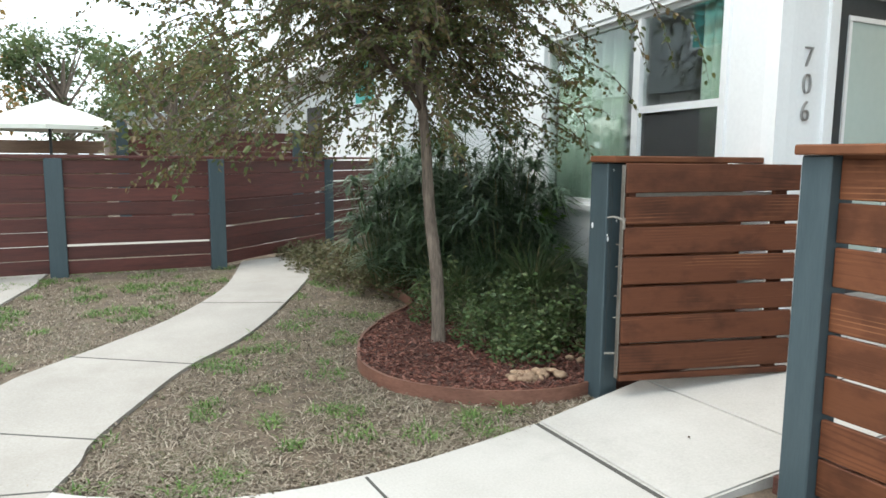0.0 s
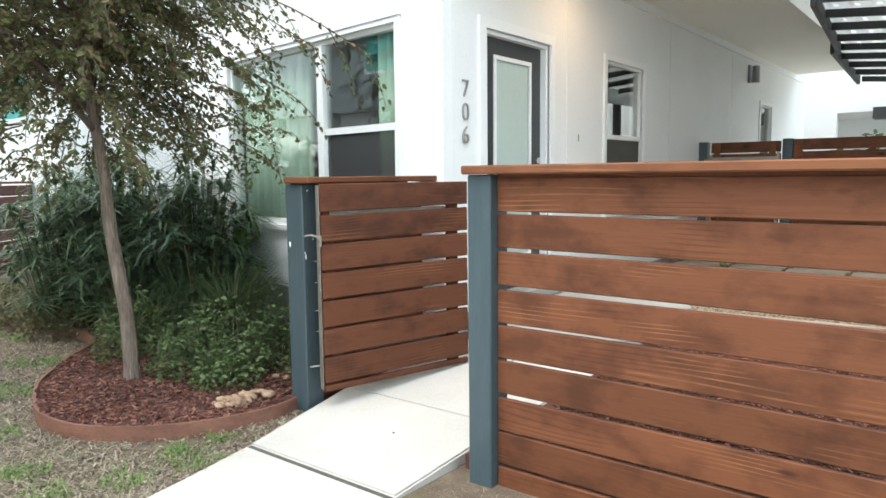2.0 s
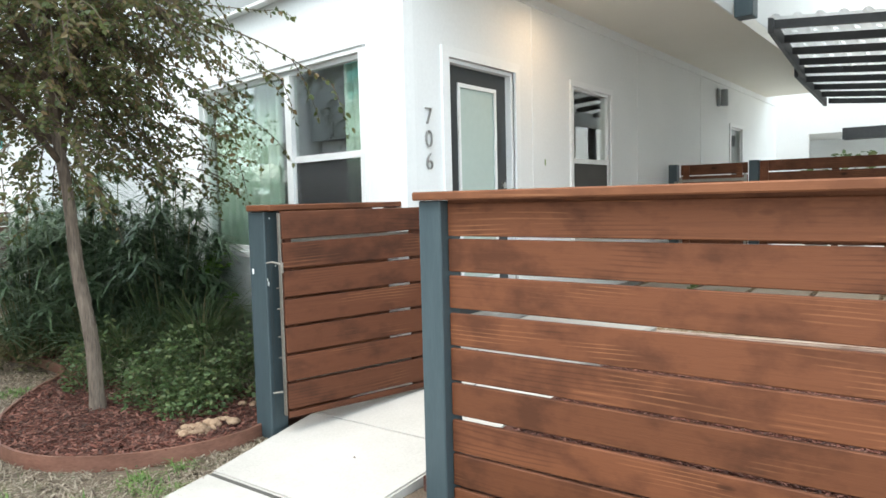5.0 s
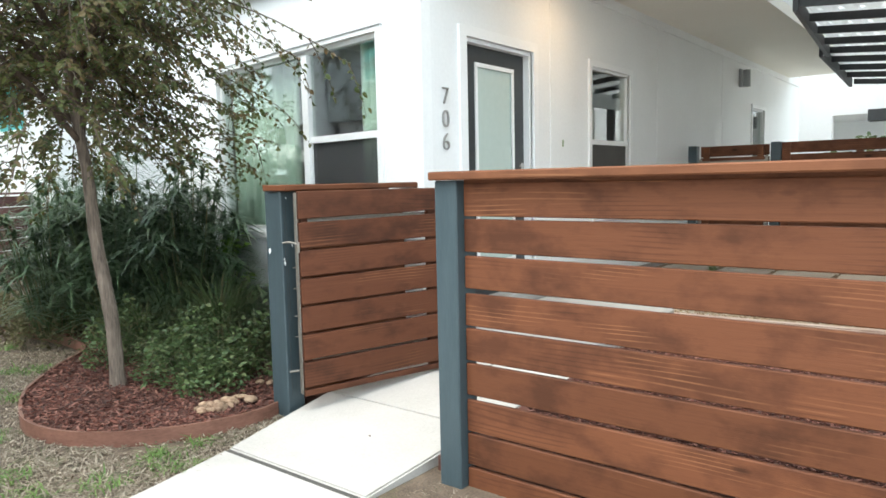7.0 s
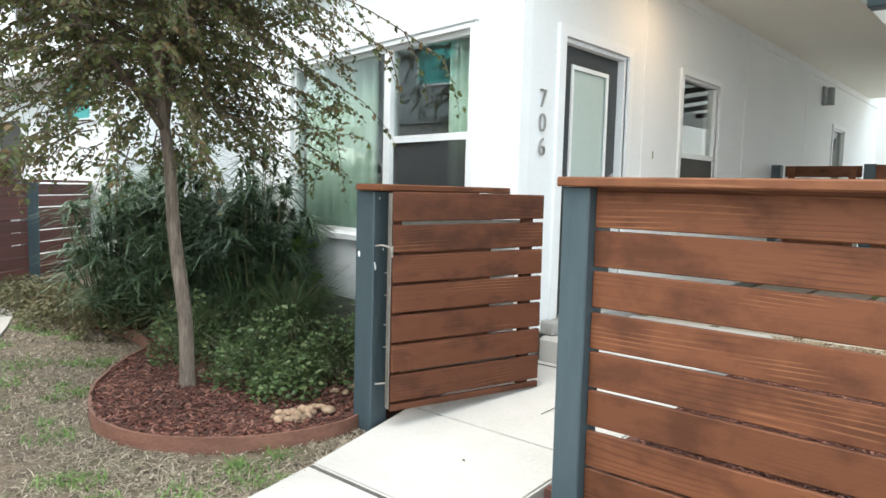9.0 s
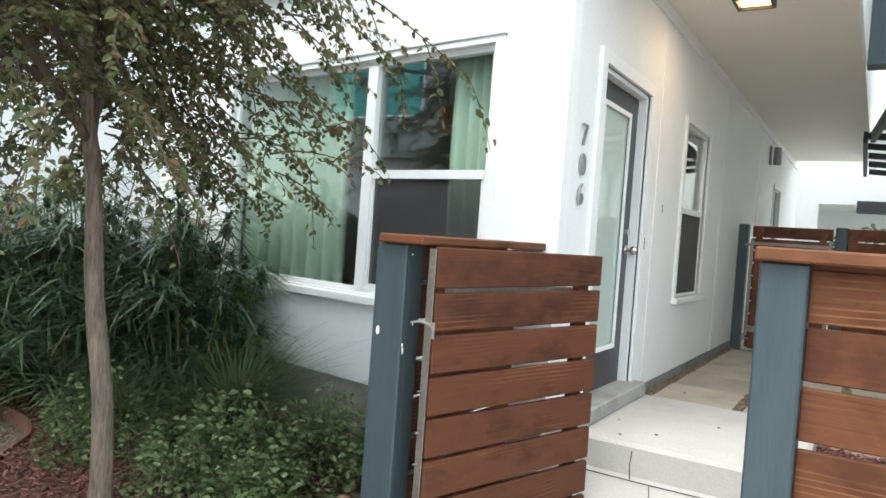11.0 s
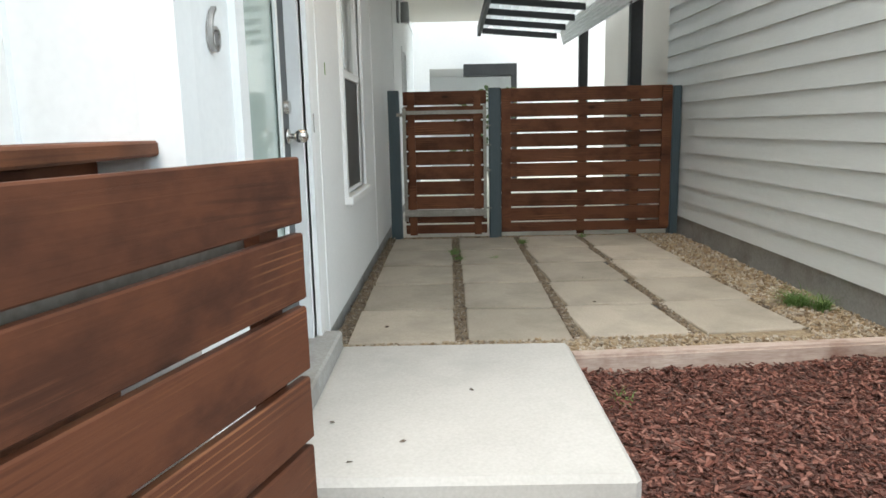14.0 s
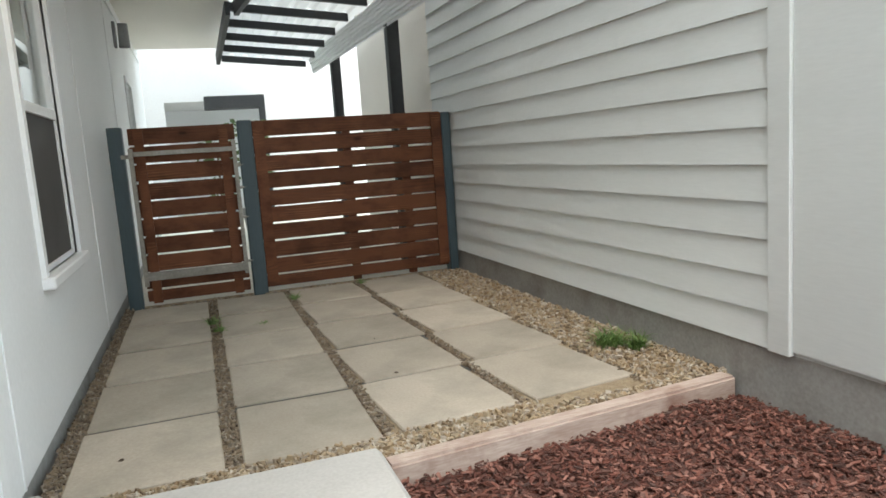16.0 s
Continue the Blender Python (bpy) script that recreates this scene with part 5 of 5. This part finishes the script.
# lower skirt and the long drooping sprays
bm = bmesh.new()
for i in range(210):
    a = RNG.uniform(0, math.tau)
    q = RNG.uniform(.12, 1.2) * (1.35 if math.cos(a - 2.6) > 0 else .72)
    p = trunk_line[int(n * .6)] + Vector((math.cos(a) * q, math.sin(a) * q, RNG.uniform(-.22, .95) - .1 * q))
    dv = Vector((math.cos(a), math.sin(a), RNG.uniform(-.5, .3)))
    tip = leafy_twig(p, dv, RNG.uniform(.25, .5), 16, .037, RNG.uniform(.2, .7), bm)
    for _ in range(3):
        leafy_twig(p.lerp(tip, RNG.uniform(.2, 1)), dv + Vector((RNG.uniform(-1, 1), RNG.uniform(-1, 1), RNG.uniform(-.6, .4))), RNG.uniform(.12, .26), 13, .036, RNG.uniform(.2, .6), bm, .0025)
for tip, via in (((3.54, 3.44, 2.2), (3.02, 3.75, 2.5)), ((3.35, 3.75, 2.25), (2.95, 4.1, 2.55)), ((3.45, 4.2, 2.0), (3.0, 4.5, 2.3)), ((3.5, 4.45, 1.7), (3.0, 4.7, 2.0)), ((3.55, 4.7, 1.5), (3.05, 4.8, 1.75)), ((3.4, 3.95, 2.75), (2.9, 4.4, 2.8)),
                 ((0.7, 6.0, 1.25), (1.2, 5.5, 1.7)), ((0.9, 6.2, 1.75), (1.4, 5.6, 2.1)), ((0.7, 5.9, 2.0), (1.3, 5.6, 2.25)), ((0.9, 6.6, 1.5), (1.4, 5.9, 1.9)), ((1.9, 6.4, 1.5), (2.1, 5.8, 1.8)), ((0.5, 6.2, 1.9), (1.1, 5.7, 2.2))):
    start = trunk_line[int(n * .7)]
    pts = curve_points([start, start.lerp(Vector(via), .5) + Vector((0, 0, .25)), via, tip], 6)
    tube(pts, [0.008 * (1 - .85 * j / len(pts)) + .001 for j in range(len(pts))], 5, bm)
    for j in range(4, len(pts)):
        dd = (pts[j] - pts[j - 1]).normalized()
        for s in (-1, 1):
            sd = dd.cross(Vector((0, 0, 1))).normalized() * s
            leaf(lv, lf, pts[j], dd * .6 + sd + Vector((0, 0, RNG.uniform(-.6, .2))), .05 * RNG.uniform(.7, 1.2), .5)
            leaf(lv, lf, (pts[j] + pts[j - 1]) / 2, dd * .6 + sd + Vector((0, 0, RNG.uniform(-.6, .2))), .048 * RNG.uniform(.7, 1.2), .5)
        if tip[0] < 2 or j % 3 == 0:
            leafy_twig(pts[j], dd + Vector((RNG.uniform(-1, 1), RNG.uniform(-1, 1), RNG.uniform(-.8, .3))), RNG.uniform(.15, .35), 12, .048, .5, bm, .003)
part("twig", bm, TWIG, tree)["kind"] = "stuff"
scatter("crown", lv, lf, LEAF_TREE, tree, "olive green crown with bronze leaves")

# ---- umbrella-leaved shrubs by the wall ----
def strap_shrub(x, y, h, r, stems, label):
    x += LEAN * (y - DY) * .8
    sh = thing("strap_leaf_shrub", (x, y, 0.05), label, "shrub", "strap-leaved shrubs along the wall")
    bm = bmesh.new()
    v, f = [], []
    for i in range(stems):
        a = RNG.uniform(0, math.tau)
        q = RNG.random() ** .6 * r
        top = Vector((x + math.cos(a) * q, y + math.sin(a) * q, 0.05 + h * RNG.uniform(.2, 1.0) * (1 - .3 * q / r)))
        if top.x > west_x(top.y) - .12:
            top.x = west_x(top.y) - .12 - RNG.uniform(0, .3)
        foot = Vector((x + math.cos(a) * q * .35, y + math.sin(a) * q * .35, 0.05))
        tube([foot, foot.lerp(top, .5) + Vector((0, 0, .05)), top], [.007, .006, .004], 4, bm)
        for k in range(22):
            b = k * 2.4 + RNG.uniform(-.2, .2)
            ll = RNG.uniform(.24, .46)
            blade(v, f, top - Vector((0, 0, RNG.uniform(0, .09))), (math.cos(b) * ll, math.sin(b) * ll), ll * RNG.uniform(.2, .75), RNG.uniform(.018, .03), RNG.uniform(.7, 1.7), 3)
    part("stem", bm, LEAF_GRASS, sh)["kind"] = "stuff"
    scatter("leaves", v, f, LEAF_DARK, sh)


for x, y, h, r, s in ((3.25, 5.65, 1.75, .55, 120), (3.2, 6.6, 1.85, .65, 110), (3.1, 7.4, 1.7, .62, 76), (3.25, 7.9, 1.75, .6, 50), (3.0, 6.2, 1.3, .5, 60), (3.4, 5.2, 1.0, .35, 22), (3.15, 8.6, 1.7, .55, 44), (2.75, 5.95, 1.65, .5, 90), (3.05, 5.15, 1.5, .42, 70), (2.4, 6.6, 1.6, .5, 70)):
    strap_shrub(x, y, h, r, s, "dark green shrub with drooping strap leaves")


def grass_clump(x, y, h, r, count, label, material=None, width=.008):
    v, f = [], []
    for i in range(count):
        a = RNG.uniform(0, math.tau)
        l = RNG.uniform(.2, 1) * r
        o = RNG.random() * .12
        blade(v, f, (x + math.cos(a) * o, y + math.sin(a) * o, 0.05), (math.cos(a + RNG.uniform(-.4, .4)) * l, math.sin(a + RNG.uniform(-.4, .4)) * l), h * RNG.uniform(.6, 1.25), RNG.uniform(.6, 1.3) * width, RNG.uniform(.3, 1.15), 5)
    scatter("grass_clump", v, f, material or LEAF_GRASS, None, label, "grass")


grass_clump(3.2, 4.6, .95, .75, 1700, "tall arching green grass clump under the window")
grass_clump(2.9, 5.2, .7, .6, 700, "arching green grass clump behind the tree")
grass_clump(3.5, 5.3, .8, .5, 500, "arching green grass clump against the wall")


def cover(x, y, r, h, count, label, size=.036, material=None):
    """A low leafy plant: stems with broad leaves in a mound."""
    th = thing("ground_cover", (x, y, 0.05), label, "plant", "low leafy plants in the bed")
    v, f = [], []
    bm = bmesh.new()
    for i in range(count):
        a, q = RNG.uniform(0, math.tau), RNG.random() ** .5 * r
        hh = h * (1 - .6 * (q / r) ** 2) * RNG.uniform(.25, 1.25) * (1 + .5 * noise.noise((x * 9 + math.cos(a) * q * 6, y * 9 + math.sin(a) * q * 6, 1)))
        p = Vector((x + math.cos(a) * q, y + math.sin(a) * q, 0.05 + hh))
        if p.x > west_x(p.y) - .03:
            continue
        if i % 6 == 0:
            tube([(x + math.cos(a) * q * .6, y + math.sin(a) * q * .6, 0.05), p], [.004, .002], 3, bm)
        for k in range(7):
            b = RNG.uniform(0, math.tau)
            leaf(v, f, p + Vector((RNG.uniform(-.03, .03), RNG.uniform(-.03, .03), RNG.uniform(-.1, .02))), (math.cos(b), math.sin(b), RNG.uniform(-.5, .5)), size * RNG.uniform(.6, 1.3), .62, .3)
    part("stem", bm, LEAF_GRASS, th)["kind"] = "stuff"
    scatter("leaves", v, f, material or LEAF_COVER, th)


for x, y, r, h, c in ((2.75, 4.2, .42, .38, 420), (3.15, 3.95, .42, .34, 400), (3.05, 4.5, .4, .36, 320), (2.75, 5.1, .38, .34, 320), (2.6, 3.85, .22, .26, 160), (3.5, 3.75, .25, .3, 160)):
    cover(x, y, r, h * 1.1, int(c * .62), "low dark green leafy ground cover in the mulch")
for x, y, r, h, c in ((2.9, 6.6, .5, .4, 260), (2.75, 7.4, .5, .32, 260), (2.8, 8.3, .6, .35, 300), (2.9, 9.2, .6, .3, 240)):
    cover(x, y, r, h * .6, c, "spreading olive brown ground cover by the path", .04, LEAF_OLIVE)
cover(3.85, 5.3, .14, .95, 34, "bright young green shoot in front of the window", .07, LEAF_BRIGHT)

grass_clump(3.15, 4.1, .4, .42, 260, "loose dry grass among the ground cover", BLADE_DRY, .005)
grass_clump(2.75, 4.55, .38, .4, 200, "loose dry grass among the ground cover", BLADE_DRY, .005)
grass_clump(2.7, 4.05, .34, .3, 240, "green grass among the ground cover", None, .006)
grass_clump(3.35, 4.1, .6, .5, 420, "green grass clump at the foot of the wall", None, .007)

# ---- lawn ----
def on_path(x, y):
    if y < 3.35 and x < 2.2:
        return y < 2.78 + .15 * max(0, x - 1) or (x < .5 and y < 2.86 + .6 * (.5 - x))
    i = min(range(len(right)), key=lambda k: abs(right[k].y - y))
    j = min(range(len(left)), key=lambda k: abs(left[k].y - y))
    return left[j].x - .02 < x < right[i].x + .02


verts, faces, gv, gf = [], [], [], []
tufts = [(RNG.uniform(-1.5, 2.5), RNG.uniform(2.9, 9.8), RNG.uniform(.05, .2)) for _ in range(170)] + [(1.25, 3.25, .13), (1.55, 3.1, .13), (.62, 3.05, .08), (1.85, 3.22, .11), (1.3, 3.55, .1), (2.1, 3.2, .09), (.9, 3.6, .1), (1.0, 4.1, .09), (.65, 4.0, .09)]
for _ in range(105000):
    x = RNG.uniform(-4.5, 2.7)
    y = 2.85 + 7.4 * RNG.random() ** 1.7
    if on_path(x, y) or in_bed(x, y):
        continue
    if noise.noise((x * 1.6, y * 1.6, 5)) < -.25 and RNG.random() < .75:
        continue
    a, l = RNG.uniform(0, math.tau), RNG.uniform(.03, .1)
    blade(verts, faces, (x, y, -0.012), (math.cos(a) * l, math.sin(a) * l), RNG.uniform(.015, .05), RNG.uniform(.005, .011), RNG.uniform(.3, 1.0), 2)
for tx, ty, tr in tufts:
    for _ in range(int(620 * tr)):
        a, q = RNG.uniform(0, math.tau), RNG.random() ** .7 * tr
        x, y = tx + math.cos(a) * q, ty + math.sin(a) * q
        if on_path(x, y) or in_bed(x, y):
            continue
        b, l = RNG.uniform(0, math.tau), RNG.uniform(.03, .1)
        blade(gv, gf, (x, y, -0.012), (math.cos(b) * l, math.sin(b) * l), RNG.uniform(.03, .09), RNG.uniform(.005, .012), RNG.uniform(.3, .9), 2)
for _ in range(2500):
    x, y = RNG.uniform(1.6, 2.48), RNG.uniform(-.5, 1.9)
    if x < 2.12 + (y - 1.93) * .5 + .05:
        continue
    a, l = RNG.uniform(0, math.tau), RNG.uniform(.015, .05)
    blade(verts, faces, (x, y, -0.012), (math.cos(a) * l, math.sin(a) * l), RNG.uniform(.012, .035), RNG.uniform(.003, .006), RNG.uniform(.3, 1.0), 2)
for _ in range(16000):
    x, y = RNG.uniform(-3, 2.6), 2.8 + 5.5 * RNG.random() ** 1.8
    if not (on_path(x, y) or in_bed(x, y)):
        chip(verts, faces, (x, y, RNG.uniform(-.008, .012)), RNG.uniform(.008, .02), .3)
scatter("dry_lawn", verts, faces, BLADE_DRY, None, "short dry straw-coloured lawn grass", "grass", "stuff")
scatter("green_tufts", gv, gf, BLADE_GREEN, None, "green grass tufts in the dry lawn", "grass", "stuff")


def weed(x, y, z, r, h, count):
    v, f = [], []
    for i in range(count):
        a = RNG.uniform(0, math.tau)
        l = RNG.uniform(.3, 1) * r
        blade(v, f, (x + RNG.uniform(-.3, .3) * r, y + RNG.uniform(-.3, .3) * r, z), (math.cos(a) * l, math.sin(a) * l), h * RNG.uniform(.5, 1.2), .006, RNG.uniform(.3, .8), 3)
    scatter("weed", v, f, BLADE_GREEN, None, "small green weed growing between the pavers", "weed")


for x, y, r, h, c in ((6.1, 0.36, .16, .1, 220), (5.98, 0.28, .1, .1, 120), (7.95, 2.33, .09, .06, 90), (7.7, 2.3, .07, .05, 60), (7.75, 2.0, .07, .03, 40), (8.45, 1.7, .08, .05, 70), (8.75, 1.1, .08, .05, 60), (4.9, 1.65, .09, .08, 60)):
    weed(x, y, (PAVE - .014) if x > 5.2 else .2, r * 1.25, h * 1.6, c)

# ---- trees beyond the fences ----
def far_tree(x, y, h, r, count, material, label, size=.3):
    t = thing("background_tree", (x, y, 0), label, "tree", "trees beyond the fences")
    part("trunk", tube([(x, y, 0), (x + .1, y, h * .3), (x - .1, y + .1, h * .6), (x, y, h * .85)], [.2, .16, .1, .04], 8), BARK, t)
    bm = bmesh.new()
    v, f = [], []
    clumps = []
    for i in range(26):
        a, q = RNG.uniform(0, math.tau), RNG.uniform(.25, 1) * r
        z = h * RNG.uniform(.36, 1.0)
        q *= math.sin(min(1, max(.25, 1.25 - abs(z / h - .6) * 1.7)) * math.pi / 2)
        c = Vector((x + math.cos(a) * q, y + math.sin(a) * q, z))
        tube([(x, y, z * .65), c], [.05, .015], 5, bm)
        clumps.append((c, RNG.uniform(.28, .5) * r))
    for i in range(int(count * .6)):
        c, cr = clumps[i % len(clumps)]
        d = Vector((RNG.gauss(0, 1), RNG.gauss(0, 1), RNG.gauss(0, .8)))
        d = d.normalized() * cr * RNG.random() ** .5
        leaf(v, f, c + d, (RNG.uniform(-1, 1), RNG.uniform(-1, 1), RNG.uniform(-.8, .4)), size * RNG.uniform(.5, 1.2), .6)
    part("limb", bm, BARK, t)["kind"] = "stuff"
    scatter("crown", v, f, material, t)


for x, y, h, r, c, m_, s in ((-3.2, 30, 6.2, 2.0, 3600, LEAF_ORANGE, .22), (-0.3, 24.5, 4.9, 1.7, 5200, LEAF_FAR, .17), (2.0, 36, 6.2, 2.6, 4600, LEAF_FAR, .24), (5, 37, 7.0, 3.2, 4600, LEAF_FAR, .26), (9.5, 33, 8, 3.4, 2400, LEAF_FAR, .3), (-11, 28, 8.5, 3.6, 2400, LEAF_FAR, .3),
                             (3.4, 18, 4.6, 2.0, 2600, LEAF_TREE, .17), (1.6, 13.3, 3.0, 1.2, 2200, LEAF_TREE, .12), (23.5, 2.2, 4.2, 1.6, 1200, LEAF_FAR, .2), (-6.0, 24.8, 7, 2.4, 4200, LEAF_TREE, .26), (-7.0, 29, 7.5, 2.8, 4200, LEAF_TREE, .26), (-20, 0, 9, 4, 2000, LEAF_FAR, .35), (-18, -12, 9, 4, 2000, LEAF_FAR, .35)):
    far_tree(x, y, h, r, c, m_, "leafy green tree beyond the fences" if m_ is not LEAF_ORANGE else "orange autumn tree beyond the fences", s)
